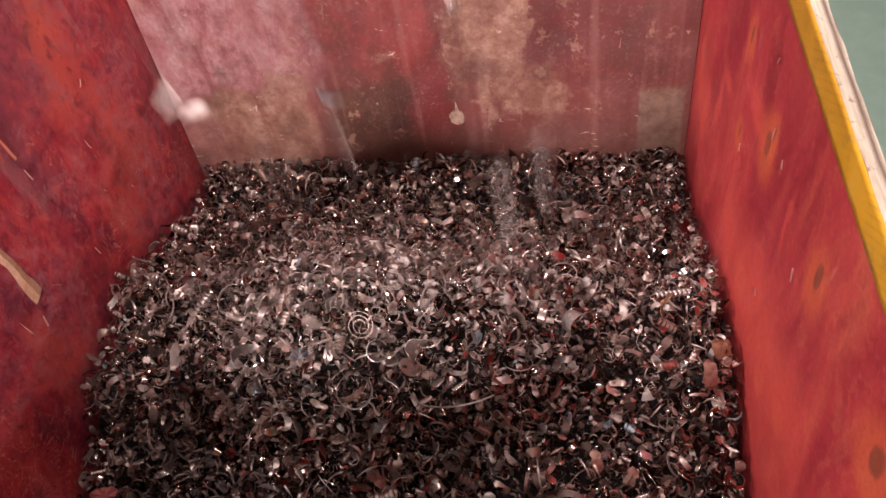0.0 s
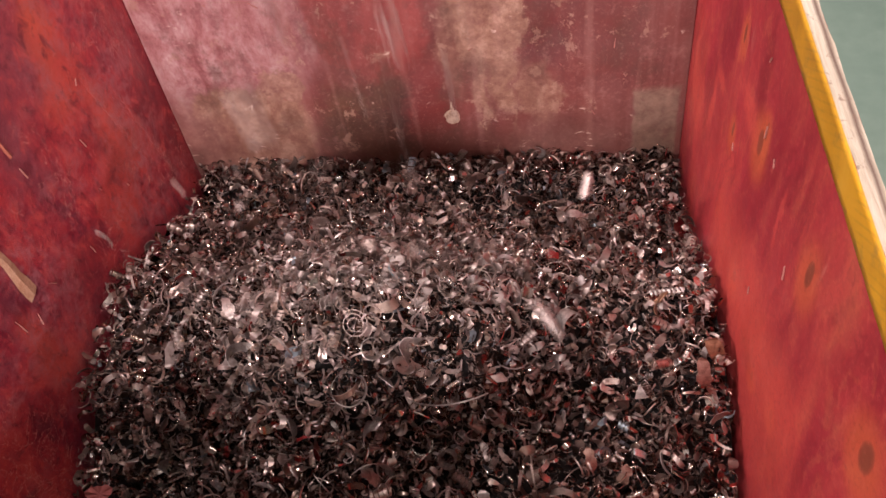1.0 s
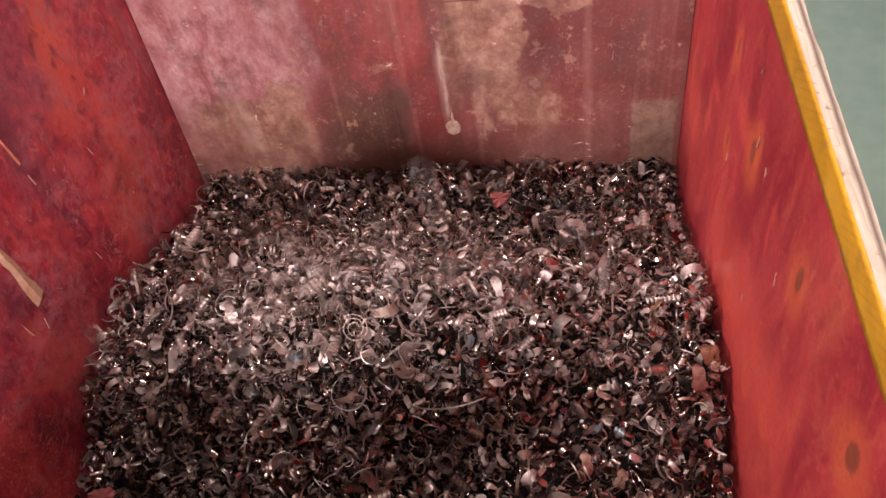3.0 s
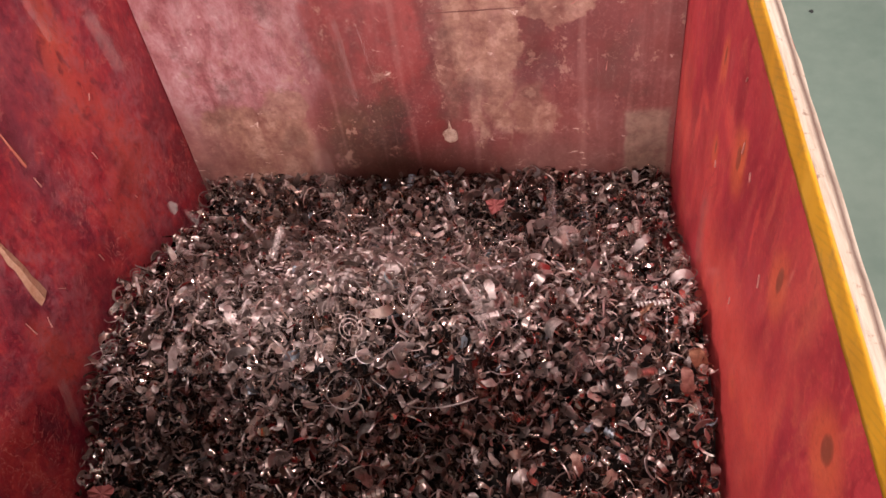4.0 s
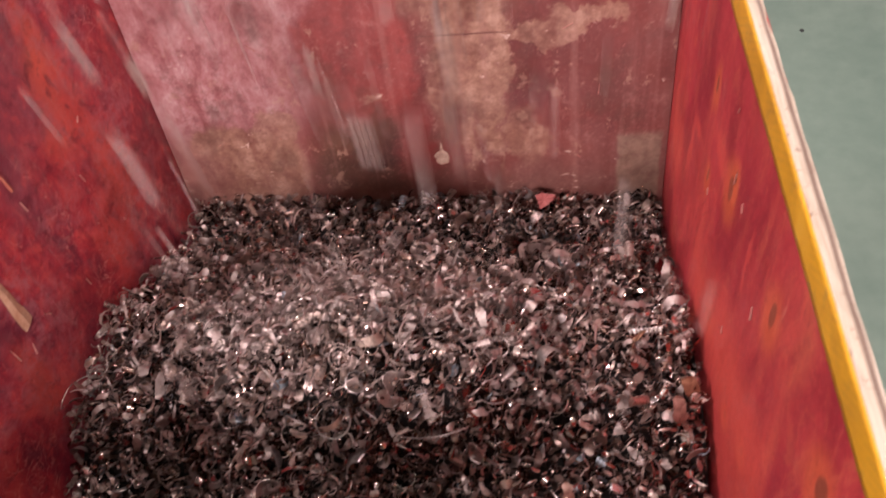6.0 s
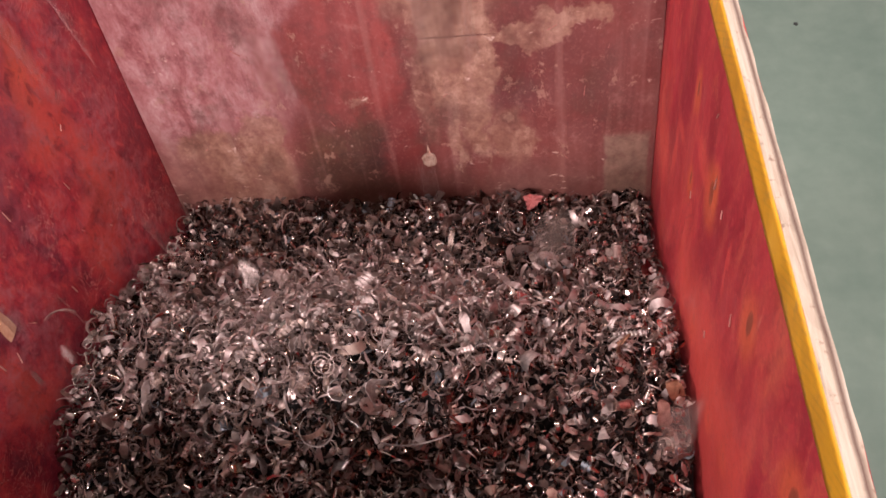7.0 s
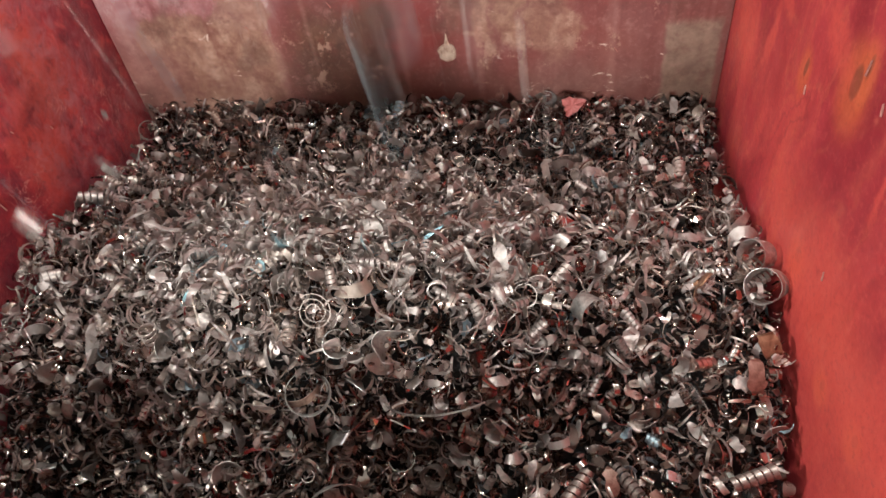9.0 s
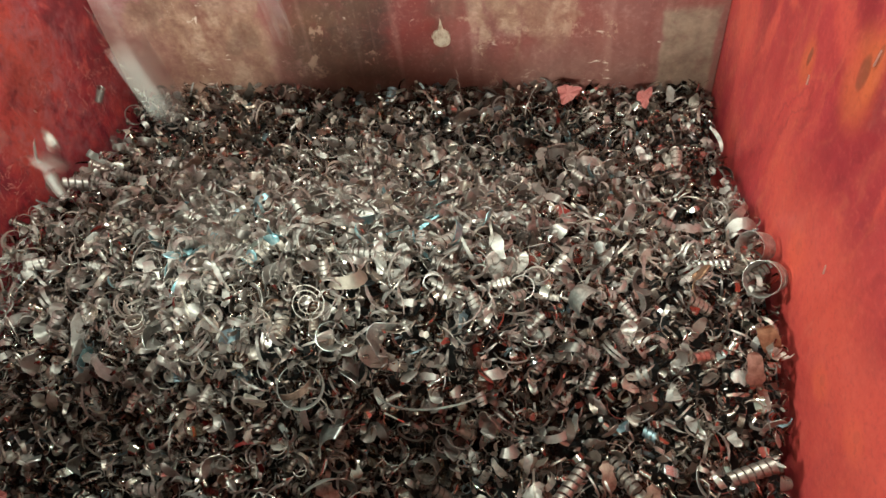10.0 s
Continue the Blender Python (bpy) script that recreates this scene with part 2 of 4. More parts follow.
def worn_ply():
    """Red paint worn down to brown and beige board, with runs and stains; darker low in the middle and along the foot.
    """
    m = Nodes("worn_red_plywood")
    ragged, soft = m.warped(15, 0.115), m.warped(8, 0.16)
    red = m.ramp(m.noise(9, 7, 0.66, 0.2, m.mapped((1, 1, 0.55))), (0.35, (0.12, 0.030, 0.026)), (0.62, (0.195, 0.050, 0.042)))
    bright = m.ramp(m.noise(14, 9, 0.74, 0.2, m.mapped((1, 1, 0.35))), (0.35, (0.17, 0.032, 0.029)), (0.6, (0.275, 0.054, 0.046)))
    pink = m.ramp(m.noise(17, 10, 0.78, 0.25, m.mapped((1, 1, 0.6))), (0.36, (0.22, 0.056, 0.056)), (0.50, (0.35, 0.145, 0.143)), (0.57, (0.41, 0.215, 0.205)), (0.66, (0.50, 0.33, 0.31)))
    beige = m.ramp(m.noise(22, 7, 0.70, 0.2), (0.35, (0.155, 0.062, 0.043)), (0.52, (0.27, 0.135, 0.090)), (0.66, (0.42, 0.250, 0.175)))
    brown = m.ramp(m.noise(16, 6, 0.66, 0.2), (0.35, (0.060, 0.024, 0.016)), (0.62, (0.120, 0.050, 0.031)))
    dull = m.ramp(m.noise(14, 6, 0.66, 0.2), (0.35, (0.15, 0.050, 0.042)), (0.62, (0.24, 0.098, 0.078)))
    colour = red
    for x, z, rx, rz, what, amount, source, edge in (
            # pink at the upper left: whitish sheen painted into the faded, scuffed paint
            (-0.47, 0.38, 0.20, 0.21, pink, 0.95, soft, 0.5), (-0.36, 0.30, 0.13, 0.13, pink, 0.7, ragged, 0.4), (-0.28, 0.50, 0.20, 0.10, pink, 0.8, soft, 0.5),
            (-0.13, 0.33, 0.105, 0.135, bright, 0.9, ragged, 0.12), (-0.11, 0.50, 0.09, 0.10, bright, 0.8, ragged, 0.12),
            (-0.40, 0.095, 0.125, 0.105, beige, 0.95, ragged, 0.10), (-0.54, 0.07, 0.09, 0.10, dull, 0.85, ragged, 0.4), (-0.315, 0.19, 0.045, 0.055, beige, 0.8, ragged, 0.12),
            (-0.135, 0.105, 0.125, 0.115, brown, 1.0, soft, 0.3), (0.31, 0.22, 0.11, 0.13, (0.145, 0.036, 0.030), 0.65, soft, 0.5), (-0.075, 0.095, 0.065, 0.10, (0.050, 0.016, 0.012), 0.85, soft, 0.5), (-0.05, 0.11, 0.04, 0.13, (0.17, 0.022, 0.020), 0.7, ragged, 0.4),
            (0.075, 0.33, 0.068, 0.125, beige, 0.95, ragged, 0.07), (0.02, 0.28, 0.03, 0.11, beige, 0.55, ragged, 0.4), (0.06, 0.48, 0.11, 0.09, beige, 0.8, ragged, 0.3),
            (0.20, 0.362, 0.075, 0.022, beige, 0.85, ragged, 0.10), (0.27, 0.390, 0.070, 0.020, beige, 0.8, ragged, 0.12), (0.10, 0.18, 0.05, 0.07, dull, 0.7, ragged, 0.4),
            (0.160, 0.150, 0.042, 0.075, beige, 0.7, ragged, 0.2), (0.165, 0.04, 0.06, 0.06, dull, 0.7, ragged, 0.5),
            (0.060, 0.20, 0.010, 0.12, beige, 0.8, ragged, 0.5), (0.094, 0.22, 0.020, 0.10, beige, 0.95, ragged, 0.4), (0.108, 0.13, 0.006, 0.07, beige, 0.7, ragged, 0.6),
            (0.175, 0.262, 0.035, 0.040, (0.115, 0.020, 0.022), 0.7, ragged, 0.4), (0.27, 0.06, 0.08, 0.08, dull, 0.55, soft, 0.5), (0.45, 0.2, 0.04, 0.3, dull, 0.5, soft, 0.5),
            (0.02, 0.02, 0.62, 0.06, (0.16, 0.070, 0.050), 0.40, soft, 0.6), (0.165, 0.197, 0.018, 0.020, (0.15, 0.060, 0.044), 0.6, ragged, 0.3), (0.160, 0.200, 0.009, 0.010, (0.34, 0.19, 0.13), 0.7, ragged, 0.4)):
        colour = m.mix(m.math("MULTIPLY", m.spot((x, 0, z), (rx, BIG, rz), source, edge), amount), colour, what)
    filler = m.ramp(m.noise(45, 5, 0.65), (0.35, (0.155, 0.092, 0.062)), (0.6, (0.235, 0.150, 0.105)))
    colour = m.mix(m.math("MULTIPLY", m.patch((0.368, 0.062), (0.040, 0.088), m.warped(24, 0.020), 0.10), 0.9), colour, filler)
    for x, z, r in ((-0.311, 0.126, 0.022), (-0.335, 0.105, 0.013)):
        colour = m.mix(m.math("MULTIPLY", m.spot((x, 0, z), (r, BIG, r * 1.2), m.warped(45, 0.016), 0.3), 0.55), colour, (0.115, 0.052, 0.034))
    # clouding
    cloud = m.noise(24, 8, 0.72, 0.15)
    colour = m.mix(m.ramp(cloud, (0.34, 0.55), (0.48, 0.0)), colour, (0.12, 0.030, 0.027))
    colour = m.mix(m.ramp(cloud, (0.56, 0.0), (0.72, 0.40)), colour, (0.38, 0.19, 0.155))
    # runs down the board
    run = m.noise(34, 3, 0.5, 0.2, m.mapped((1, 1, 0.045)))
    colour = m.mix(m.ramp(run, (0.57, 0.0), (0.72, 0.22)), colour, (0.38, 0.20, 0.16))
    colour = m.mix(m.ramp(run, (0.30, 0.40), (0.42, 0.0)), colour, (0.12, 0.022, 0.018))
    flaked = m.ramp(m.noise(15, 10, 0.78, 0.1, m.mapped((1, 1, 0.85), shift=(7.3, 0, 2.2))), (0.58, 0.0), (0.60, 0.55))
    colour = m.mix(flaked, colour, m.mix(m.noise(40, 4, 0.6), (0.26, 0.11, 0.075), (0.46, 0.29, 0.21)))
    # oily smears, and sparse pale scrapes in clusters
    smear = m.noise(6.5, 7, 0.68, 0.2, m.mapped((1, 1, 0.8), shift=(3.1, 0, 1.7)))
    colour = m.mix(m.ramp(smear, (0.52, 0.0), (0.64, 0.55)), colour, (0.085, 0.036, 0.026))
    where = m.ramp(m.noise(7, 4, 0.6), (0.54, 0.0), (0.60, 1.0))
    scrape = m.noise(70, 3, 0.6, 1.0, m.mapped((0.45, 1, 1.0), (0, 0.3, 0)))
    colour = m.mix(m.math("MULTIPLY", m.ramp(scrape, (0.66, 0.0), (0.70, 0.85)), where), colour, (0.66, 0.47, 0.38))
    colour = grain(m, colour, 120, (0.10, 0.024, 0.020), (0.46, 0.26, 0.21), 0.16)
    # the joint line of a filler patch
    line = m.spot((0.066, 0, 0.369), (0.078, BIG, 0.0014), m.warped(30, 0.004), 0.4)
    colour = m.mix(line, colour, (0.12, 0.04, 0.03))
    m.set(Base_Color=colour, Roughness=m.ramp(m.noise(11, 5), (0.3, 0.30), (0.7, 0.6)))
    m.shader.inputs["Specular IOR Level"].default_value = 0.55
    m.bump(m.noise(60, 6, 0.65), 0.16, 0.002)
    return m.mat


def raw_edge():
    """The raw edge of the board: pale plies with a darker glue line."""
    m = Nodes("raw_plywood_edge")
    grain = m.noise(40, 5, 0.6, 0.5, m.mapped((6, 0.35, 6)))
    colour = m.ramp(grain, (0.3, (0.42, 0.33, 0.235)), (0.5, (0.58, 0.475, 0.350)), (0.72, (0.68, 0.585, 0.455)))
    sep = m.node("ShaderNodeSeparateXYZ")
    m.put(sep.inputs[0], m.warped(12, 0.004))
    ply = m.math("ABSOLUTE", m.math("SUBTRACT", sep.outputs[0], 0.0118))
    colour = m.mix(m.ramp(ply, (0.0004, 0.9), (0.0011, 0.0)), colour, (0.10, 0.045, 0.030))
    colour = m.mix(m.ramp(m.noise(70, 4, 0.7), (0.60, 0.0), (0.70, 0.75)), colour, (0.24, 0.14, 0.09))
    m.set(Base_Color=colour, Roughness=0.75).bump(m.noise(90, 5, 0.7, 0.4, m.mapped((3, 0.3, 3))), 0.5, 0.002)
    return m.mat


def tape_yellow():
    m = Nodes("yellow_tape")
    base = m.ramp(m.noise(11, 5, 0.6, 0.4), (0.3, (0.52, 0.25, 0.012)), (0.55, (0.72, 0.36, 0.015)), (0.75, (0.80, 0.45, 0.05)))
    ticks = m.node("ShaderNodeTexWave", wave_type="BANDS", bands_direction="Y")
    m.put(ticks.inputs["Vector"], m.mapped((1, 1, 1), (-0.955, 0, 0), source=m.warped(30, 0.003)))
    ticks.inputs["Scale"].default_value = 39.0
    worn = m.ramp(m.noise(16, 4, 0.7), (0.42, 0.0), (0.66, 0.32))
    base = m.mix(m.math("MULTIPLY", m.ramp(ticks.outputs["Fac"], (0.72, 0.0), (0.90, 1.0)), worn), base, (0.25, 0.15, 0.04))
    base = m.mix(m.ramp(m.noise(24, 4, 0.7), (0.56, 0.0), (0.72, 0.65)), base, (0.30, 0.20, 0.07))
    m.set(Base_Color=base, Roughness=0.4).bump(m.noise(38, 3, 0.5, 0.2, m.mapped((0.3, 1, 0.3))), 0.12, 0.001)
    return m.mat


def steel(per_object):
    """Turned steel, from bright to oil-brown and heat-blued, one tint a chip."""
    m = Nodes("steel_chip_single" if per_object else "steel_chip_mass")
    if per_object:
        pick = m.node("ShaderNodeObjectInfo").outputs["Random"]
    else:
        pick = m.node("ShaderNodeNewGeometry").outputs["Random Per Island"]
    tint = m.ramp(pick, (0.0, (0.125, 0.080, 0.064)), (0.18, (0.38, 0.282, 0.238)), (0.33, (0.66, 0.51, 0.442)), (0.45, (0.19, 0.130, 0.106)),
                  (0.60, (0.84, 0.685, 0.60)), (0.71, (0.42, 0.28, 0.218)), (0.80, (0.74, 0.57, 0.482)), (0.88, (0.48, 0.405, 0.375)), (0.985, (0.32, 0.37, 0.40)),
                  interpolation="CONSTANT")
    shade = m.noise(160, 4, 0.6, 0.3)
    tint = m.mix(m.ramp(shade, (0.35, 0.4), (0.6, 0.0)), tint, (0.12, 0.09, 0.08))
    other = m.math("FRACT", m.math("MULTIPLY", pick, 37.0))
    rough = m.ramp(other, (0.0, 0.09), (0.35, 0.20), (1.0, 0.52))
    m.set(Base_Color=tint, Metallic=m.math("MULTIPLY_ADD", m.math("GREATER_THAN", other, 0.55), -0.35, 1.0), Roughness=rough)
    m.bump(m.noise(420, 3, 0.6, 0.2, m.mapped((1, 1, 0.25))), 0.25, 0.0006)
    return m.mat


def steel_plain(name, low, high, rough):
    m = Nodes(name)
    m.set(Base_Color=m.ramp(m.noise(140, 4, 0.6, 0.4), (0.35, low), (0.65, high)), Metallic=0.8, Roughness=rough)
    m.bump(m.noise(420, 3, 0.6, 0.2, m.mapped((1, 1, 0.25))), 0.25, 0.0006)
    return m.mat


def steel_lit(per_object):
    """Dull steel with the light on it put into a paler tint, each chip a little lighter or darker."""
    m = Nodes("steel_lit_single" if per_object else "steel_lit_mass")
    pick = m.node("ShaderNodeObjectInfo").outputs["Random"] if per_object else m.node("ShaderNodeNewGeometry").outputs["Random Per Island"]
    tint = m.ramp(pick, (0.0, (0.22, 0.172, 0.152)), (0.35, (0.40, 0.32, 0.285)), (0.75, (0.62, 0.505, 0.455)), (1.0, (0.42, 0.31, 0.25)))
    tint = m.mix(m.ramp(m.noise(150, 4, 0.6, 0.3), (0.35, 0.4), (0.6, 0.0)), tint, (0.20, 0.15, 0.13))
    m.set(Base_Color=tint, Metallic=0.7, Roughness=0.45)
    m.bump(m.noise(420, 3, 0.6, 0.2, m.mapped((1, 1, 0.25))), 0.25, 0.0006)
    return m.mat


def plain(name, low, high, scale=8.0, rough=0.6, bump=0.1):
    m = Nodes(name)
    fac = m.math("MULTIPLY_ADD", m.noise(scale, 6, 0.6, 0.3), 0.65, m.math("MULTIPLY", m.noise(scale * 9, 4, 0.6), 0.35))
    m.set(Base_Color=m.ramp(fac, (0.38, low), (0.62, high)), Roughness=rough)
    m.bump(m.noise(scale * 12, 4), bump, 0.002)
    return m.mat


def glow(name, strength):
    m = Nodes(name)
    m.set(Base_Color=(0.9, 0.9, 0.9), Emission_Color=(1.0, 0.93, 0.85), Emission_Strength=strength, Roughness=0.4)
    return m.mat


RED_FLAMED, RED_BLOTCHED, RED_WORN = stained_ply_flamed(), stained_ply_blotched(), worn_ply()
RAW_EDGE, TAPE = raw_edge(), tape_yellow()
STEEL_ONE, STEEL_MASS = steel(True), steel(False)
STEEL_PALE = steel_plain("steel_pale", (0.36, 0.31, 0.28), (0.62, 0.56, 0.51), 0.38)
STEEL_LIT, STEEL_LIT_MASS = steel_lit(True), steel_lit(False)
STEEL_BLUED = steel_plain("steel_blued", (0.21, 0.34, 0.38), (0.48, 0.60, 0.61), 0.42)
STEEL_BROWN = steel_plain("steel_brown", (0.22, 0.16, 0.135), (0.46, 0.36, 0.31), 0.40)
STEEL_COPPER = steel_plain("steel_copper_brown", (0.26, 0.165, 0.125), (0.46, 0.32, 0.255), 0.42)
STEEL_BRIGHT = steel_plain("steel_bright", (0.70, 0.68, 0.66), (0.86, 0.84, 0.82), 0.25)
STEEL_RUST = steel_plain("steel_rust", (0.20, 0.098, 0.055), (0.36, 0.20, 0.12), 0.5)
# near-black colour stands for shade in the gaps between chips
HEAP_GAP_SHADE = plain("heap_gap_shade", (0.008, 0.006, 0.005), (0.022, 0.017, 0.015), 60, 0.6, 0.8)
BARE_WOOD = plain("bare_torn_wood", (0.55, 0.27, 0.15), (0.74, 0.46, 0.30), 40, 0.75, 0.4)
DULL_PLY = plain("dull_brown_plywood", (0.075, 0.040, 0.030), (0.14, 0.075, 0.055), 9, 0.6, 0.2)
ORANGE_WOOD = plain("torn_orange_wood", (0.42, 0.10, 0.06), (0.58, 0.20, 0.13), 40, 0.7, 0.3)
PALE_CHIP = plain("chipped_pale_wood", (0.27, 0.075, 0.06), (0.44, 0.20, 0.155), 60, 0.7, 0.2)
KNOT_PALE = plain("filled_knot", (0.22, 0.12, 0.08), (0.50, 0.35, 0.26), 70, 0.6, 0.5)
PINK = plain("pink_flake", (0.33, 0.085, 0.075), (0.46, 0.15, 0.13), 40, 0.7, 0.2)
FLOOR_GREEN = plain("green_floor_paint", (0.138, 0.206, 0.160), (0.192, 0.264, 0.206), 1.6, 0.42, 0.08)
HALL_WALL = plain("grey_hall_wall", (0.42, 0.42, 0.40), (0.52, 0.52, 0.50), 2.0, 0.8, 0.1)
HALL_CEILING = plain("hall_ceiling", (0.30, 0.30, 0.30), (0.38, 0.38, 0.38), 2.0, 0.85, 0.1)
LAMP_BODY = plain("lamp_housing_paint", (0.70, 0.70, 0.70), (0.78, 0.78, 0.78), 9.0, 0.4, 0.02)
LAMP_GLOW = glow("lamp_diffuser", 6.0)
DARK_SPECK = plain("dark_speck", (0.015, 0.018, 0.016), (0.03, 0.035, 0.03), 50, 0.6, 0.2)


# ---- mesh helpers ----
def mesh_of(name, bm, *mats):
    me = bpy.data.meshes.new(name)
    bm.normal_update()
    bm.to_mesh(me)
    bm.free()
    for mat in mats:
        me.materials.append(mat)
    return me


def part(name, bm, material, parent, label=""):
    """One mesh object under a thing or under a part."""
    data = bm if isinstance(bm, bpy.types.Mesh) else mesh_of(name, bm, material)
    ob = new(name, data)
    ob.parent = parent
    return tagged(ob, label) if label else ob


def box(bm, x0, y0, z0, x1, y1, z1, bevel=0.0):
    made = bmesh.ops.create_cube(bm, size=1.0, matrix=Matrix.LocRotScale(((x0 + x1) / 2, (y0 + y1) / 2, (z0 + z1) / 2), None, (x1 - x0, y1 - y0, z1 - z0)))
    if bevel:
        edges = list({e for v in made["verts"] for e in v.link_edges})
        bmesh.ops.bevel(bm, geom=edges, offset=bevel, segments=2, affect="EDGES")
    return bm


def slab(x0, y0, z0, x1, y1, z1, bevel=0.0):
    return box(bmesh.new(), x0, y0, z0, x1, y1, z1, bevel)


# ---- the hall ----
def setting(name, bm, mat, label, category):
    return tagged(new(name, mesh_of(name, bm, mat)), label, category, kind="structure")


setting("floor", slab(-5, -5, -0.12, 9, 7, 0.0), FLOOR_GREEN, "grey-green painted concrete workshop floor, lightly scuffed", "floor")
setting("wall_north", slab(-5, 7, -0.12, 9, 7.2, CEILING), HALL_WALL, "plain grey workshop wall", "wall")
setting("wall_south", slab(-5, -5.2, -0.12, 9, -5, CEILING), HALL_WALL, "plain grey workshop wall", "wall")
setting("wall_west", slab(-5.2, -5, -0.12, -5, 7, CEILING), HALL_WALL, "plain grey workshop wall", "wall")
setting("wall_east", slab(9, -5, -0.12, 9.2, 7, CEILING), HALL_WALL, "plain grey workshop wall", "wall")
setting("ceiling", slab(-5.2, -5.2, CEILING, 9.2, 7.2, CEILING + 0.15), HALL_CEILING, "plain grey workshop ceiling", "ceiling")


def ceiling_lamp(x, y, wx, wy):
    root = tagged(new("ceiling_lamp"), "long white ceiling lamp with a glowing diffuser", "lamp", "ceiling lamps")
    root.matrix_world = pose(x, y, CEILING)
    part("housing", slab(-wx / 2 - 0.03, -wy / 2 - 0.03, -0.10, wx / 2 + 0.03, wy / 2 + 0.03, 0.0, 0.01), LAMP_BODY, root)
    part("diffuser", slab(-wx / 2, -wy / 2, -0.125, wx / 2, wy / 2, -0.101, 0.006), LAMP_GLOW, root, "glowing white diffuser")


for lx, ly, wx, wy, _ in LAMPS:
    ceiling_lamp(lx, ly, wx, wy)


# mast, foot and head are invented to carry the added light
def added_flood_lamp(eye, aim, wide, high):
    root = tagged(new("added_flood_lamp"), "added flood lamp out of view, with a wide flat head on a grey mast", "lamp", "floodlights")
    back = (Vector(eye) - Vector(aim)).normalized() * 0.16
    root.matrix_world = pose(eye[0] + back.x, eye[1] + back.y, 0)
    part("mast", slab(-0.03, -0.03, 0.02, 0.03, 0.03, eye[2], 0.005), LAMP_BODY, root)
    part("foot_plate", slab(-0.3, -0.3, 0.0, 0.3, 0.3, 0.02, 0.005), LAMP_BODY, root)
    head = part("lamp_head", slab(-wide / 2 - 0.03, -high / 2 - 0.03, 0.02, wide / 2 + 0.03, high / 2 + 0.03, 0.08, 0.01), LAMP_BODY, root)
    head.matrix_basis = root.matrix_world.inverted() @ look(eye, aim)


for eye, aim, wide, high, _ in ADDED_FLOODS:
    added_flood_lamp(eye, aim, wide, high)


# ---- the bin ----
LEFT, RIGHT, FRONT, RIM, THICK = -0.543, 0.420, 0.10, 1.239, 0.0160
BACK_Y, BACK_Z, LEAN_BACK = 1.44, 0.60, -8.0   # the back board leans outward


def back_y(z):
    return BACK_Y + (z - BACK_Z) * math.tan(radians(-LEAN_BACK))


def side_board(mirror):
    """An upright board, its inner face in the plane x = 0, with plain raw edges all round."""
    bm = bmesh.new()
    s = -1 if mirror else 1
    outline = [(FRONT - THICK, 0.02), (back_y(0.02) + 0.04, 0.02), (back_y(RIM) + 0.04, RIM), (FRONT - THICK, RIM)]
    n, rows = 60, []
    for x in (0.0, s * THICK):
        rows.append([bm.verts.new((x, y, z)) for y, z in outline])
    a, b = rows
    bm.faces.new(a), bm.faces.new(b)
    for i in range(4):
        bm.faces.new((a[i], a[(i + 1) % 4], b[(i + 1) % 4], b[i])).material_index = 1
    # cut the long top edge, so that it can be worn
    top = [e for e in bm.edges if all(v.co.z > RIM - 1e-4 for v in e.verts) and abs(e.verts[0].co.y - e.verts[1].co.y) > 0.5]
    bmesh.ops.subdivide_edges(bm, edges=top, cuts=n, use_grid_fill=True)
    bmesh.ops.recalc_face_normals(bm, faces=bm.faces[:])
    for v in bm.verts:
        if v.co.z > RIM - 1e-4:
            v.co.z += 0.0016 * noise.noise((v.co.y * 22, v.co.x * 300, 3)) + 0.0010 * noise.noise((v.co.y * 90, v.co.x * 500, 5))
            if abs(v.co.x) > 0.001:
                v.co.x += s * (0.0026 * noise.noise((v.co.y * 24, 7, 1)) + 0.0014 * noise.noise((v.co.y * 85, 3, 1)))
    return bm


def torn_mark(length, width, seed):
    """A splintered mark, pointed above and ragged below, standing 1.5 mm proud; it lies in the plane x = 0."""
    rng, bm = random.Random(seed), bmesh.new()
    n = 9
    left, right = [], []
    for i in range(n + 1):
        f = i / n
        w = width * (0.12 + 0.88 * f ** 0.8) * (1.0 if f < 0.9 else 0.75) * (0.85 + 0.3 * rng.random())
        z = length * (1 - f) + (rng.uniform(-0.06, 0.06) * length if i == n else 0)
        left.append((-w / 2 + 0.05 * width * rng.uniform(-1, 1), z))
        right.append((w / 2 + 0.05 * width * rng.uniform(-1, 1), z + rng.uniform(-0.03, 0.03) * length))
    lo = [[bm.verts.new((0.0, y, z)) for y, z in side] for side in (left, right)]
    mid = [bm.verts.new((0.0016, (l[0] + r[0]) / 2, (l[1] + r[1]) / 2)) for l, r in zip(left, right)]
    for i in range(n):
        bm.faces.new((lo[0][i], mid[i], mid[i + 1], lo[0][i + 1]))
        bm.faces.new((mid[i], lo[1][i], lo[1][i + 1], mid[i + 1]))
    bm.faces.new((lo[0][n], mid[n], lo[1][n]))
    bmesh.ops.recalc_face_normals(bm, faces=bm.faces[:])
    return bm


bin_thing = tagged(new("chip_bin"), "red-stained plywood bin on the floor, full of metal chips", "bin")

left_board = part("side_board", mesh_of("side_board", side_board(True), RED_BLOTCHED, RAW_EDGE), None, bin_thing, "dark red blotched side board, scuffed and splintered")
left_board.matrix_basis = pose(LEFT, 0, 0)
right_board = part("side_board", mesh_of("side_board", side_board(False), RED_FLAMED, RAW_EDGE), None, bin_thing, "bright red side board with flame grain, knots and a raw pale top edge")
right_board.matrix_basis = pose(RIGHT, 0, 0)

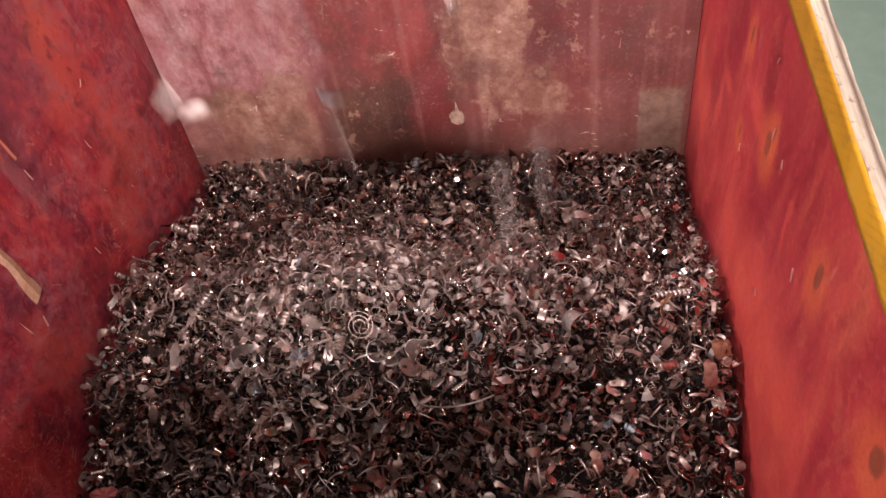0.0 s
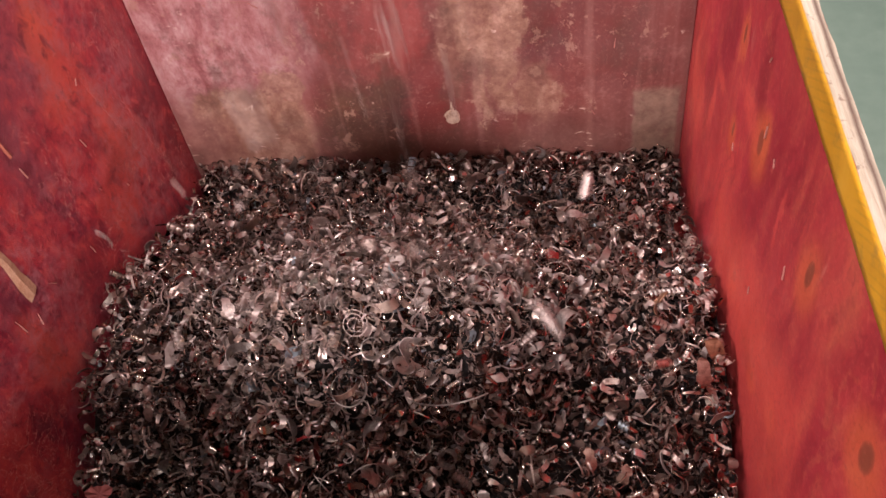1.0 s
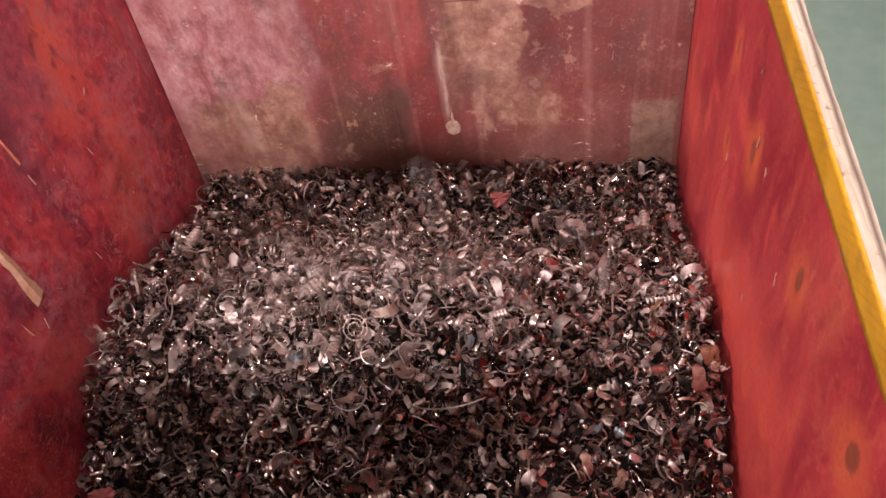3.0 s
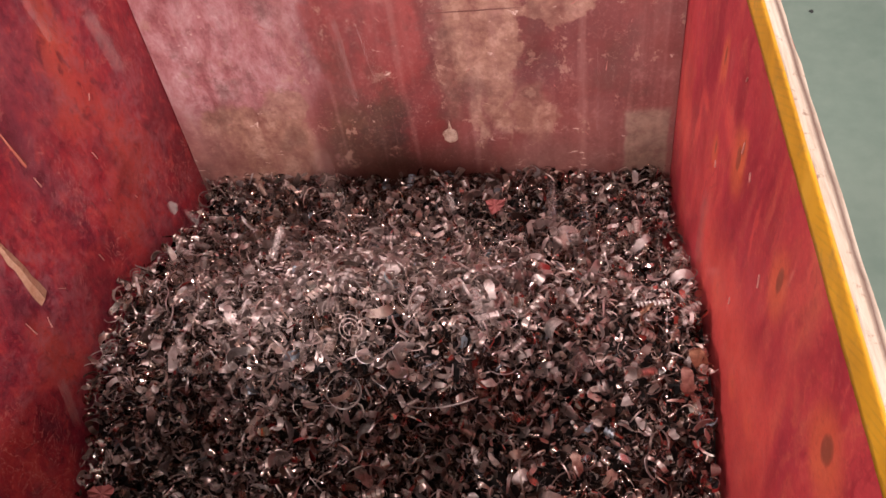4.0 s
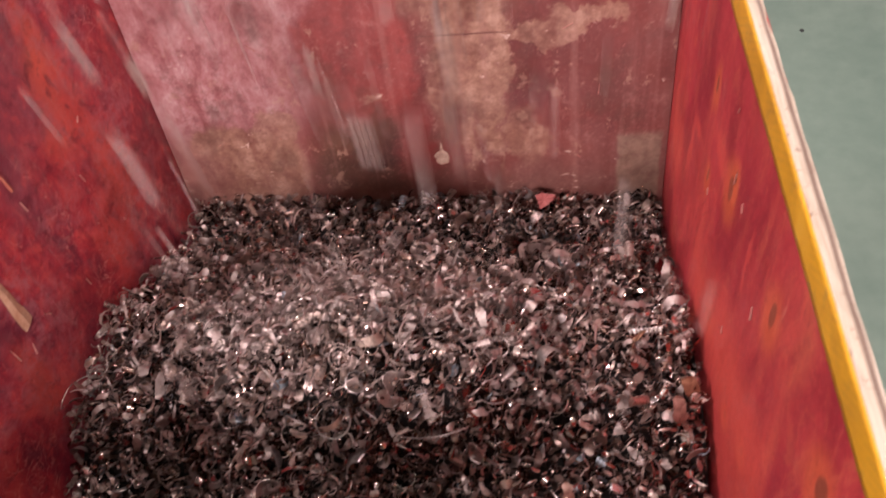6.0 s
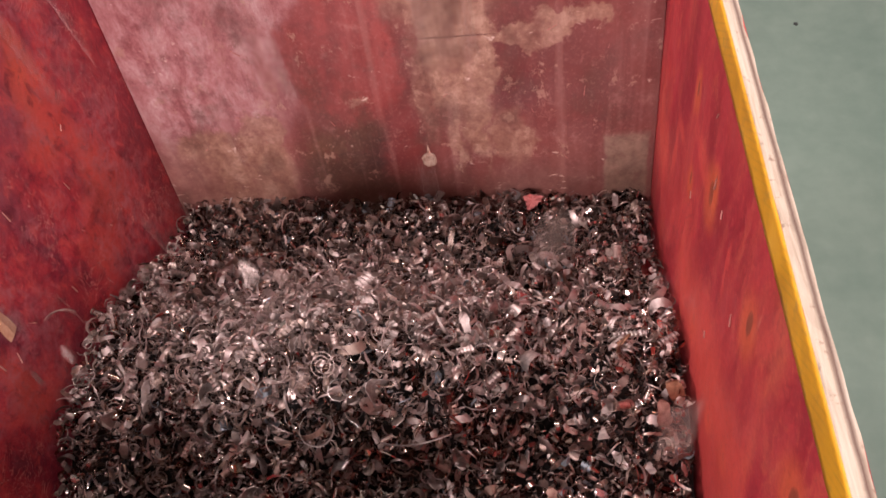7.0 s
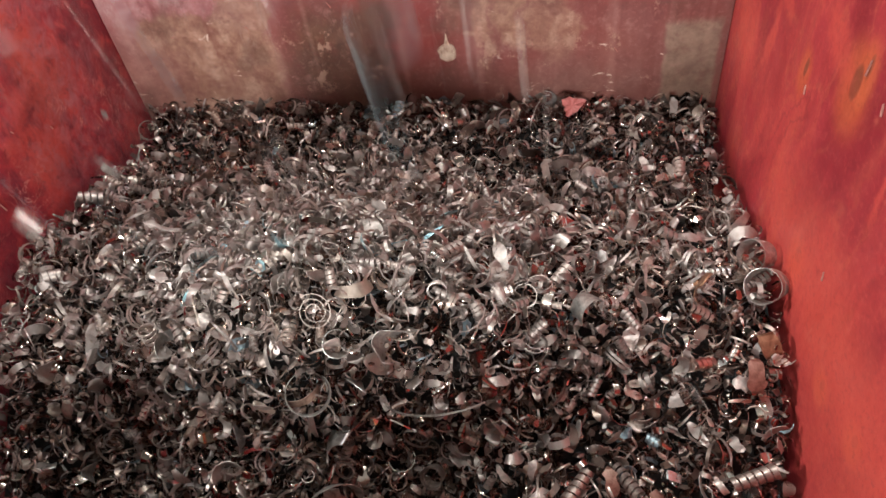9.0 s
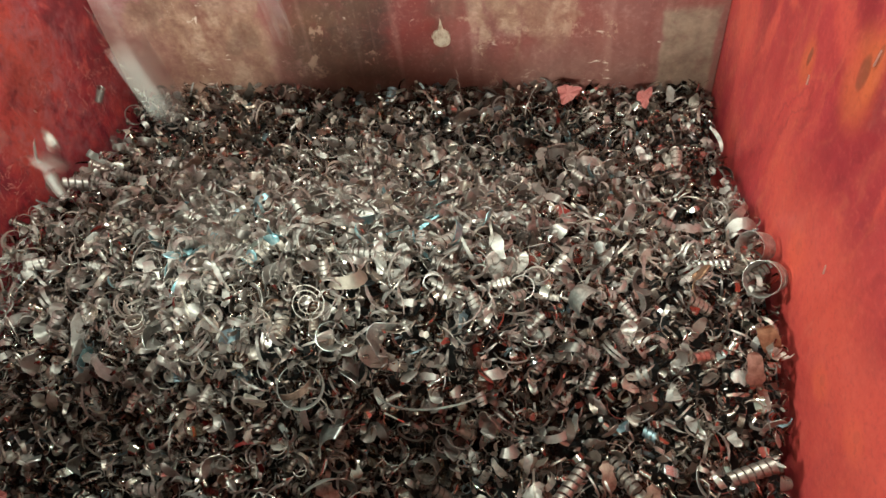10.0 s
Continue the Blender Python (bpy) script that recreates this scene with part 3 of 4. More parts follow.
back_board = part("back_board", mesh_of("back_board", slab(LEFT + 0.001, 0, -0.58, RIGHT - 0.001, THICK, 0.640, 0.001), RED_WORN), None, bin_thing,
                  "back board with red paint worn to beige and brown")
back_board.matrix_basis = pose(0, BACK_Y, BACK_Z, LEAN_BACK)
# never in view; its assumed dull brown keeps red reflections off the chips
front_board = part("front_board", slab(LEFT + 0.001, FRONT - THICK, 0.02, RIGHT - 0.001, FRONT, RIM - 0.002, 0.001), DULL_PLY, bin_thing)
part("bottom_board", slab(LEFT - THICK, FRONT - THICK, 0.0, RIGHT + THICK, back_y(0.02) + 0.04, 0.02, 0.001), RED_BLOTCHED, bin_thing)


def tape_strip():
    """Tape along the top of the board's inner face: a thin strip with an uneven lower edge, a little crinkled."""
    bm = bmesh.new()
    y0, y1, n, m = FRONT + 0.01, back_y(RIM) - 0.012, 150, 5
    grid = []
    for i in range(n + 1):
        y = y0 + (y1 - y0) * i / n
        low = 1.197 + 0.0022 * noise.noise((y * 9, 0, 0)) + 0.0012 * noise.noise((y * 60, 2, 0))
        grid.append([bm.verts.new((-0.0012 - 0.0007 * abs(noise.noise((y * 55, j * 0.6, 4))), y, low + (RIM + 0.0006 - low) * j / m)) for j in range(m + 1)])
    back = [[bm.verts.new((-0.0002, v.co.y, v.co.z)) for v in (row[0], row[-1])] for row in grid]
    for i in range(n):
        for j in range(m):
            bm.faces.new((grid[i][j], grid[i + 1][j], grid[i + 1][j + 1], grid[i][j + 1]))
        bm.faces.new((back[i][0], back[i + 1][0], grid[i + 1][0], grid[i][0]))
        bm.faces.new((grid[i][m], grid[i + 1][m], back[i + 1][1], back[i][1]))
    bmesh.ops.recalc_face_normals(bm, faces=bm.faces[:])
    for f in bm.faces:
        f.smooth = True
    return bm


part("tape", tape_strip(), TAPE, right_board, "yellow adhesive tape, dirty and crinkled")

# torn and chipped marks
part("torn_splinter", torn_mark(0.140, 0.031, 1), BARE_WOOD, left_board, "long pale torn splinter").matrix_basis = pose(0.0006, 0.950, 0.903, -2)
part("torn_splinter", torn_mark(0.085, 0.008, 2), ORANGE_WOOD, left_board, "thin orange torn strip").matrix_basis = pose(0.0006, 1.079, 1.045, 2)
part("torn_splinter", torn_mark(0.020, 0.004, 3), PALE_CHIP, left_board).matrix_basis = pose(0.0006, 1.078, 1.008, 4)
part("torn_splinter", torn_mark(0.030, 0.0035, 4), PALE_CHIP, left_board).matrix_basis = pose(0.0006, 0.900, 0.890, 3)
MARKS = [mesh_of("chip_mark", torn_mark(0.006 + 0.006 * i, 0.0013 + 0.0006 * i, 10 + i), PALE_CHIP) for i in range(3)]
rng = random.Random(5)
for y, z in ((1.087, 0.818), (0.926, 0.868), (0.99, 0.875), (1.21, 0.93), (1.27, 1.0), (1.18, 0.86), (1.24, 0.80)):
    part("chip_mark", MARKS[rng.randrange(3)], None, left_board).matrix_basis = pose(0.0006, y, z, rng.uniform(-50, 40))
for y, z in ((0.99, 1.063), (1.086, 1.13), (1.04, 1.06), (0.88, 1.01), (1.14, 0.93), (0.95, 0.87)):
    part("chip_mark", MARKS[rng.randrange(3)], None, right_board).matrix_basis = pose(-0.0006, y, z, rng.uniform(-30, 30)) @ pose(0, 0, 0, 0, 0, 180)


def knot_plug():
    """A round knot that stands out of the board, with a lighter drop above it."""
    bm = bmesh.new()
    rings, n = [], 24
    for r, h in ((0.0150, 0.0), (0.0140, 0.0028), (0.010, 0.0036), (0.0045, 0.0024)):
        rings.append([bm.verts.new((r * (1 + 0.22 * noise.noise((math.cos(k) * 2, math.sin(k) * 2, r * 90))) * math.cos(k), -h, 1.08 * r * math.sin(k) + (0.020 if r > 0.0145 and abs(k - math.pi / 2) < 0.1 else 0)))
                      for k in (2 * math.pi * i / n for i in range(n))])
    for a, b in zip(rings, rings[1:]):
        for i in range(n):
            bm.faces.new((a[i], a[(i + 1) % n], b[(i + 1) % n], b[i]))
    bm.faces.new(rings[-1])
    bmesh.ops.recalc_face_normals(bm, faces=bm.faces[:])
    return bm


part("knot", knot_plug(), KNOT_PALE, back_board, "pale raised knot").matrix_basis = pose(-0.002, -0.0004, 0.112)
for x, z in ((-0.40, 0.37), (-0.31, 0.36), (-0.22, 0.30), (-0.35, 0.23), (-0.31, 0.17), (-0.44, 0.16), (0.04, 0.25), (0.20, 0.21), (0.29, 0.24), (0.33, 0.33), (0.23, 0.37), (-0.10, 0.36), (-0.17, 0.20), (0.13, 0.12), (0.26, 0.10)):
    part("chip_mark", MARKS[rng.randrange(3)], None, back_board).matrix_basis = pose(x, -0.0006, z, 0, rng.uniform(-70, 70), 0) @ pose(0, 0, 0, 0, 0, -90)

speck = bmesh.new()
bmesh.ops.create_icosphere(speck, subdivisions=2, radius=1.0, matrix=Matrix.Diagonal((0.008, 0.007, 0.004, 1)))
for v in speck.verts:
    v.co *= 1 + 0.35 * noise.noise(v.co * 190)
tagged(new("debris", mesh_of("debris", speck, DARK_SPECK)), "small dark crumb lying on the green floor", "debris").matrix_world = pose(1.074, 2.722, 0.0025)


# ---- the chips ----
def heap_height(x, y):
    """The height of the heap: low along the back, a crest across the middle, a steep fall to the front."""
    edge = float(np.interp(y, (0.10, 0.54, 0.72, 0.79, 0.91, 1.03, 1.18, 1.32, 1.50), (0.46, 0.56, 0.665, 0.705, 0.752, 0.768, 0.692, 0.625, 0.612)))
    dome = 0.165 * math.exp(-((x + 0.06) / 0.25) ** 2 - ((y - 0.90) / 0.17) ** 2)
    hollow = 0.090 * math.exp(-((x - 0.02) / 0.10) ** 2 - ((y - 0.80) / 0.06) ** 2)
    hollow += 0.100 * math.exp(-((x + 0.35) / 0.12) ** 2 - ((y - 0.795) / 0.065) ** 2)
    hollow += 0.055 * math.exp(-((x - 0.19) / 0.08) ** 2 - ((y - 0.865) / 0.06) ** 2)
    side = -0.022 * (x + 0.06) * (1 if y > 1.0 else 0.6)
    lumps = 0.016 * noise.noise((x * 7, y * 7, 1.5)) + 0.009 * noise.noise((x * 18, y * 18, 8))
    return edge + dome - hollow + side + lumps


def ribbon(turns, radius, width, pitch=0.0, grow=0.0, flare=0.0, thick=0.0005, taper=0.5, per_turn=15, jag=0.0, seed=0):
    """A curled chip: a strip of metal wound on a cylinder, a cone or a spring. Gives points and quads."""
    rng = random.Random(seed)
    n = max(4, int(turns * per_turn))
    points, quads = [], []
    for i in range(n + 1):
        f = i / n
        a = 2 * math.pi * turns * f
        r = radius * (1 + grow * f)
        ends = min(1.0, (0.25 + 0.75 * min(f, 1 - f) / 0.22)) if taper else 1.0
        w = width * (1 - taper + taper * ends) * (1 + jag * rng.uniform(-1, 1))
        out, axis = np.array((math.cos(a), math.sin(a), 0)), np.array((0, 0, 1.0))
        across = axis * math.cos(flare) + out * math.sin(flare)
        off = out * math.cos(flare) - axis * math.sin(flare)
        mid = out * r + axis * pitch * f * turns
        for s, t in ((-1, -1), (1, -1), (1, 1), (-1, 1)):
            points.append(mid + across * (s * w / 2) + off * (t * thick / 2))
    for i in range(n):
        for k in range(4):
            quads.append((4 * i + k, 4 * i + (k + 1) % 4, 4 * i + 4 + (k + 1) % 4, 4 * i + 4 + k))
    quads += [(3, 2, 1, 0), (4 * n, 4 * n + 1, 4 * n + 2, 4 * n + 3)]
    p = np.array(points)
    p -= (p.max(0) + p.min(0)) / 2
    return p, np.array(quads)


def chip_shapes():
    rng, made = random.Random(11), []

    def u(a, b):
        return rng.uniform(a, b)

    for k in range(22):   # open curls
        made.append(ribbon(u(0.22, 0.72), u(0.005, 0.011), u(0.0024, 0.0070), u(-0.006, 0.006), u(-0.3, 0.5), u(-0.4, 0.4), seed=k, jag=0.08))
    for k in range(8):    # narrow shards
        made.append(ribbon(u(0.12, 0.34), u(0.008, 0.020), u(0.0018, 0.0042), u(-0.05, 0.05), u(-0.3, 0.5), u(-0.9, 0.9), seed=30 + k, jag=0.15, per_turn=22, taper=0.5))
    for k in range(12):   # bent flakes
        made.append(ribbon(u(0.08, 0.22), u(0.014, 0.030), u(0.007, 0.017), u(-0.03, 0.03), u(-0.3, 0.5), u(-0.8, 0.8), seed=40 + k, jag=0.28, per_turn=26, taper=u(0.3, 0.9)))
    for k in range(7):    # rings
        made.append(ribbon(u(1.0, 1.7), u(0.006, 0.011), u(0.002, 0.004), u(0.001, 0.006), u(-0.1, 0.3), u(-0.3, 0.3), seed=60 + k, per_turn=14))
    for k in range(6):    # springs
        w = u(0.003, 0.005)
        made.append(ribbon(u(3.0, 5.5), u(0.0032, 0.0055), w, w * u(1.1, 1.5), u(-0.1, 0.3), 0.15, seed=70 + k, per_turn=10))
    for k in range(6):    # cones
        made.append(ribbon(u(0.28, 0.55), u(0.006, 0.012), u(0.009, 0.016), u(-0.006, 0.006), u(0.0, 0.3), u(0.4, 0.9), seed=80 + k, taper=0.4, jag=0.12))
    for k in range(9):    # thin wires
        made.append(ribbon(u(0.2, 0.8), u(0.006, 0.014), u(0.0010, 0.0020), u(-0.014, 0.014), u(-0.3, 0.7), 0.0, 0.0007, seed=90 + k, per_turn=12))
    return made


SHAPES = chip_shapes()
KINDS = ["curl"] * 22 + ["shard"] * 8 + ["flake"] * 12 + ["ring"] * 7 + ["spring"] * 6 + ["cone"] * 6 + ["wire"] * 9
KIND_LABELS = {"curl": "curled strip of bright steel falling onto the heap", "flake": "bent flake of bright steel falling onto the heap",
               "shard": "narrow shard of bright steel falling onto the heap", "ring": "ring of thin steel ribbon falling onto the heap", "spring": "tightly wound steel spring chip falling onto the heap",
               "cone": "cone-shaped steel chip falling onto the heap", "wire": "thin curled steel wire falling onto the heap"}
CHANCE = np.array([1.9] * 22 + [1.9] * 8 + [1.7] * 12 + [0.4] * 7 + [0.9] * 6 + [1.3] * 6 + [2.2] * 9)
CHANCE = CHANCE / CHANCE.sum()


def quad_mesh(name, points, quads, mat, smooth=True):
    me = bpy.data.meshes.new(name)
    me.vertices.add(len(points)), me.loops.add(4 * len(quads)), me.polygons.add(len(quads))
    me.vertices.foreach_set("co", np.asarray(points, np.float32).ravel())
    me.loops.foreach_set("vertex_index", np.asarray(quads, np.int32).ravel())
    me.polygons.foreach_set("loop_start", np.arange(0, 4 * len(quads), 4, dtype=np.int32))
    me.update(calc_edges=True)
    me.validate()
    me.materials.append(mat)
    # long edges crisp, the curl itself smooth
    ends = np.empty(2 * len(me.edges), np.int32)
    me.edges.foreach_get("vertices", ends)
    sharp = np.abs(ends[0::2] - ends[1::2]) == 4
    me.attributes.new("sharp_edge", "BOOLEAN", "EDGE").data.foreach_set("value", sharp)
    return me


def random_turn(g):
    q = g.normal(size=4)
    w, x, y, z = q / np.linalg.norm(q)
    return np.array([[1 - 2 * (y * y + z * z), 2 * (x * y - z * w), 2 * (x * z + y * w)],
                     [2 * (x * y + z * w), 1 - 2 * (x * x + z * z), 2 * (y * z - x * w)],
                     [2 * (x * z - y * w), 2 * (y * z + x * w), 1 - 2 * (x * x + y * y)]])


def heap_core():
    """The packed inside of the heap, below the loose chips, coloured near black as the shade between them."""
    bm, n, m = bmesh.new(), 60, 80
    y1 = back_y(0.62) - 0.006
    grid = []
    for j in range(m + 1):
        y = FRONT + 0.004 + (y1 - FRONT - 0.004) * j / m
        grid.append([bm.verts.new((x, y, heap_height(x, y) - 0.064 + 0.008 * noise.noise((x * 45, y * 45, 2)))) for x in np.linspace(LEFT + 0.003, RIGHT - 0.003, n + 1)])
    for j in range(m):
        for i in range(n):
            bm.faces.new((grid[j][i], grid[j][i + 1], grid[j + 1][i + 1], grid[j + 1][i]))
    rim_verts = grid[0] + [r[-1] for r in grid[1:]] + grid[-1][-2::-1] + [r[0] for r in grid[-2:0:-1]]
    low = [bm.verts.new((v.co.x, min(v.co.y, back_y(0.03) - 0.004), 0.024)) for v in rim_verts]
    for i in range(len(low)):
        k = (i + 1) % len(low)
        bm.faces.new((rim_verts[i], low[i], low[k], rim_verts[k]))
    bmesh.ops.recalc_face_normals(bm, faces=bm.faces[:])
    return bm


def heap_chips(count, seed, lit_layer):
    """Many loose chips in one mesh: all over the heap, or a lightened layer round the place where chips land."""
    g = np.random.default_rng(seed)
    all_points, all_quads, base = [], [], 0
    kinds = g.choice(len(SHAPES), size=count, p=CHANCE)
    for k in kinds:
        points, quads = SHAPES[k]
        while True:   # an even spread over the sloping surface
            x, y = (g.normal(-0.09, 0.20), g.normal(1.02, 0.12)) if lit_layer else (g.uniform(LEFT + 0.006, RIGHT - 0.006), g.uniform(0.50, 1.47))
            if not (LEFT + 0.01 < x < RIGHT - 0.01 and 0.5 < y < 1.42 + 0.05 * (not lit_layer)):
                continue
            h = heap_height(x, y)
            slope = (heap_height(x, y + 0.02) - h) / 0.02
            if g.random() * 2.0 < math.sqrt(1 + slope * slope):
                break
        z = h + g.uniform(-0.004, 0.008) if lit_layer else h - 0.062 * g.random() ** 1.1 + 0.006
        size = (g.uniform(0.26, 0.58) if g.random() < 0.48 else g.uniform(0.62, 1.30)) * (1.55 if g.random() < 0.08 else 1.0)
        if KINDS[k] == "spring":
            size = min(size, 1.1)
        p = points @ random_turn(g).T * size + (x, y, z)
        p[:, 0] = np.clip(p[:, 0], LEFT + 0.001, RIGHT - 0.001)
        p[:, 1] = np.minimum(p[:, 1], BACK_Y + (p[:, 2] - BACK_Z) * math.tan(radians(8.0)) - 0.001)
        all_points.append(p), all_quads.append(quads + base)
        base += len(p)
    return np.concatenate(all_points), np.concatenate(all_quads)


heap = tagged(new("metal_chip_heap", mesh_of("metal_chip_heap", heap_core(), HEAP_GAP_SHADE)),
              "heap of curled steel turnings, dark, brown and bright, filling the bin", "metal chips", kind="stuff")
loose = part("loose_chips", quad_mesh("loose_chips", *heap_chips(29500, 3, False), STEEL_MASS), None, heap)
loose["kind"] = "stuff"
# this layer's paler colour carries the light on top of the mound
lit_layer = part("fresh_chips", quad_mesh("fresh_chips", *heap_chips(3000, 17, True), STEEL_LIT_MASS), None, heap, "chips that have just come down, made paler for the light on them")
lit_layer["kind"] = "stuff"

# falling chips take the lightened steel, so that their streaks show
FALL_MESHES = [quad_mesh("falling_chip", p, q, STEEL_LIT) for p, q in SHAPES]
CHIP_MESHES = [quad_mesh("chip", p, q, STEEL_ONE) for p, q in SHAPES]


def surface_pose(g, x, y, up=0.003):
    """A random way for a chip to lie on the heap."""
    return Matrix.LocRotScale((x, y, heap_height(x, y) + up), Matrix(random_turn(g).tolist()).to_quaternion(), None)


g = np.random.default_rng(8)
for i in range(300):
    x, y = g.uniform(LEFT + 0.02, RIGHT - 0.02), g.uniform(0.66, 1.22)
    part("chip", CHIP_MESHES[g.choice(len(SHAPES), p=CHANCE)], None, heap).matrix_basis = surface_pose(g, x, y, 0.004)


# ---- chips that stand out ----
def special(name, label, shape, mat, m):
    ob = tagged(new(name, quad_mesh(name, *shape, mat)), label, "metal chip")
    ob.matrix_world = m
    return ob


def on_heap(x, y, up, rx=0, ry=0, rz=0):
    return pose(x, y, heap_height(x, y) + up, rx, ry, rz)


COILS = [special("coiled_chip", "wide bright coil of steel against the red board", ribbon(turns, r, w, p, 0.1, 0.1, 0.0006, 0.3, 22), STEEL_PALE, pose(0, 0, 0))
         for turns, r, w, p in ((2.0, 0.0185, 0.0135, 0.0125), (1.7, 0.0165, 0.0120, 0.0110))]
special("cone_chip", "bright cone-shaped steel chip on the heap", ribbon(0.42, 0.016, 0.036, 0.0, 0.1, 0.42, 0.0006, 0.0, 30), STEEL_PALE, on_heap(-0.005, 0.875, 0.012, 20, 150, 30))
special("cone_chip", "bright cone-shaped steel chip on the heap", ribbon(0.34, 0.021, 0.036, 0.002, 0.2, 0.5, 0.0006, 0.0, 34), STEEL_PALE, on_heap(-0.068, 0.80, 0.014, -30, 160, 10))
special("ring_chip", "pale ring of steel ribbon on the heap", ribbon(1.15, 0.021, 0.010, 0.012, 0.1, 0.1, 0.0006, 0.3, 24), STEEL_PALE, on_heap(-0.090, 0.832, 0.014, 30, 20, 10))
TUBES = [
    special("spring_chip", "tightly wound tube of brownish steel on the heap", ribbon(6.2, 0.0075, 0.0068, 0.0085, 0.15, 0.15, 0.0006, 0.2, 14), STEEL_BROWN, pose(0, 0, 0)),
    special("spring_chip", "tightly wound tube of brownish steel on the heap", ribbon(5.6, 0.0070, 0.0064, 0.0080, 0.15, 0.15, 0.0006, 0.2, 14), STEEL_BROWN, pose(0, 0, 0)),
    special("spring_chip", "tightly wound tube of brownish steel on the heap", ribbon(6.0, 0.0065, 0.0062, 0.0078, 0.15, 0.15, 0.0006, 0.2, 14), STEEL_BROWN, pose(0, 0, 0)),
]
special("crescent_chip", "pale crescent-shaped steel chip on the heap", ribbon(0.42, 0.026, 0.013, 0.01, 0.3, 0.5, 0.0006, 0.9, 40), STEEL_PALE, on_heap(-0.253, 0.888, 0.014, 20, 30, 80))
special("bent_plate_chip", "rust-brown bent plate of steel beside the red board", ribbon(0.12, 0.034, 0.022, 0.0, 0.1, 0.1, 0.0009, 0.2, 60, 0.10, 5), STEEL_RUST, on_heap(0.390, 0.930, 0.006, 35, 0, 20) @ pose(0, 0, 0, 0, -90, 0))
special("cup_chip", "rust-brown cupped steel chip on the heap", ribbon(0.40, 0.016, 0.026, 0.0, 0.1, 0.6, 0.0008, 0.2, 30), STEEL_RUST, on_heap(0.321, 0.993, 0.012, 10, 120, 40))
special("cone_chip", "brown cone-shaped steel chip on the heap", ribbon(0.45, 0.009, 0.024, 0.0, 0.1, 0.45, 0.0006, 0.0, 30), STEEL_BROWN, on_heap(0.094, 0.831, 0.012, 15, 160, -30))
special("tube_chip", "short rolled tube of dull steel on the heap", ribbon(0.62, 0.014, 0.024, 0.004, 0.25, 0.15, 0.0006, 0.4, 24, 0.06), STEEL_PALE, on_heap(0.194, 0.951, 0.014, 70, 0, 40))
special("torn_chip", "pale torn flake of steel on the heap", ribbon(0.13, 0.040, 0.017, 0.03, 0.2, 0.7, 0.0006, 0.8, 70, 0.35, 9), STEEL_PALE, on_heap(0.181, 0.833, 0.012, 40, 10, -40))
special("crescent_chip", "pale crescent-shaped steel chip on the heap", ribbon(0.36, 0.030, 0.016, 0.01, 0.3, 0.6, 0.0006, 0.9, 44), STEEL_PALE, on_heap(-0.07, 0.755, 0.016, 65, 20, 30))
special("ring_chip", "thin ring of dark steel ribbon on the heap", ribbon(1.2, 0.017, 0.006, 0.004, 0.1, 0.1, 0.0006, 0.3, 24), STEEL_BROWN, on_heap(0.03, 0.735, 0.012, 30, 30, 0))


def facing(x, y, up, tilt=35, turn=0):
    """A pose in which a shallow ribbon turns its broad side upwards and towards the front."""
    return on_heap(x, y, up, tilt, 0, turn) @ pose(0, 0, 0, 0, -90, 0)


# plates, rolls and spirals that lie in the front of the heap
special("torn_plate_chip", "brown torn plate of steel lying on the heap", ribbon(0.16, 0.030, 0.015, 0.004, 0.2, 0.2, 0.0007, 0.9, 60, 0.2, 3), STEEL_COPPER, facing(0.217, 0.785, 0.012, 40, 10))
special("torn_plate_chip", "brown torn plate of steel lying on the heap", ribbon(0.12, 0.030, 0.016, 0.004, 0.2, 0.3, 0.0007, 0.6, 60, 0.3, 6), STEEL_COPPER, facing(0.262, 0.770, 0.012, 30, -30))
special("bright_strip_chip", "short flat strip of shiny steel on the heap", ribbon(0.10, 0.035, 0.010, 0.0, 0.1, 0.0, 0.0006, 0.1, 60), STEEL_BRIGHT, facing(0.282, 0.792, 0.014, 50, 85))
special("rolled_chip", "tight roll of dull steel strip on the heap", ribbon(1.9, 0.009, 0.014, 0.002, 0.5, 0.1, 0.0006, 0.3, 22), STEEL_BROWN, on_heap(0.026, 0.790, 0.016, 40, 0, -20))
special("rolled_chip", "open roll of pale steel strip on the heap", ribbon(0.85, 0.012, 0.013, 0.002, 0.2, 0.2, 0.0006, 0.2, 24), STEEL_PALE, on_heap(-0.055, 0.868, 0.012, 45, 0, 30))
special("fan_chip", "pale fan-shaped steel flake on the heap", ribbon(0.16, 0.016, 0.026, 0.0, 0.1, 1.1, 0.0006, 0.0, 60, 0.05, 4), STEEL_PALE, facing(-0.041, 0.846, 0.012, 50, 60))
special("half_ring_chip", "copper-toned half ring of steel strip on the heap", ribbon(0.5, 0.019, 0.010, 0.0, 0.1, 0.1, 0.0006, 0.2, 30), STEEL_COPPER, on_heap(-0.098, 0.830, 0.012, 20, 10, 190))
special("torn_plate_chip", "grey-brown pointed plate of steel lying on the heap", ribbon(0.14, 0.034, 0.020, 0.006, 0.2, 0.6, 0.0007, 0.9, 60, 0.2, 8), STEEL_BROWN, facing(-0.071, 0.752, 0.014, 45, 50))
special("spiral_chip", "thin steel wire wound in a flat spiral on the heap", ribbon(2.4, 0.006, 0.0016, 0.0015, 2.2, 0.0, 0.0009, 0.2, 22), STEEL_BROWN, on_heap(-0.072, 0.888, 0.016, 42, 0, 0))
special("long_wire_chip", "long thin curled steel wire on the heap", ribbon(0.30, 0.070, 0.0018, 0.010, 0.4, 0.0, 0.0012, 0.2, 90), STEEL_PALE, on_heap(0.03, 0.845, 0.012, 35, 0, 200))
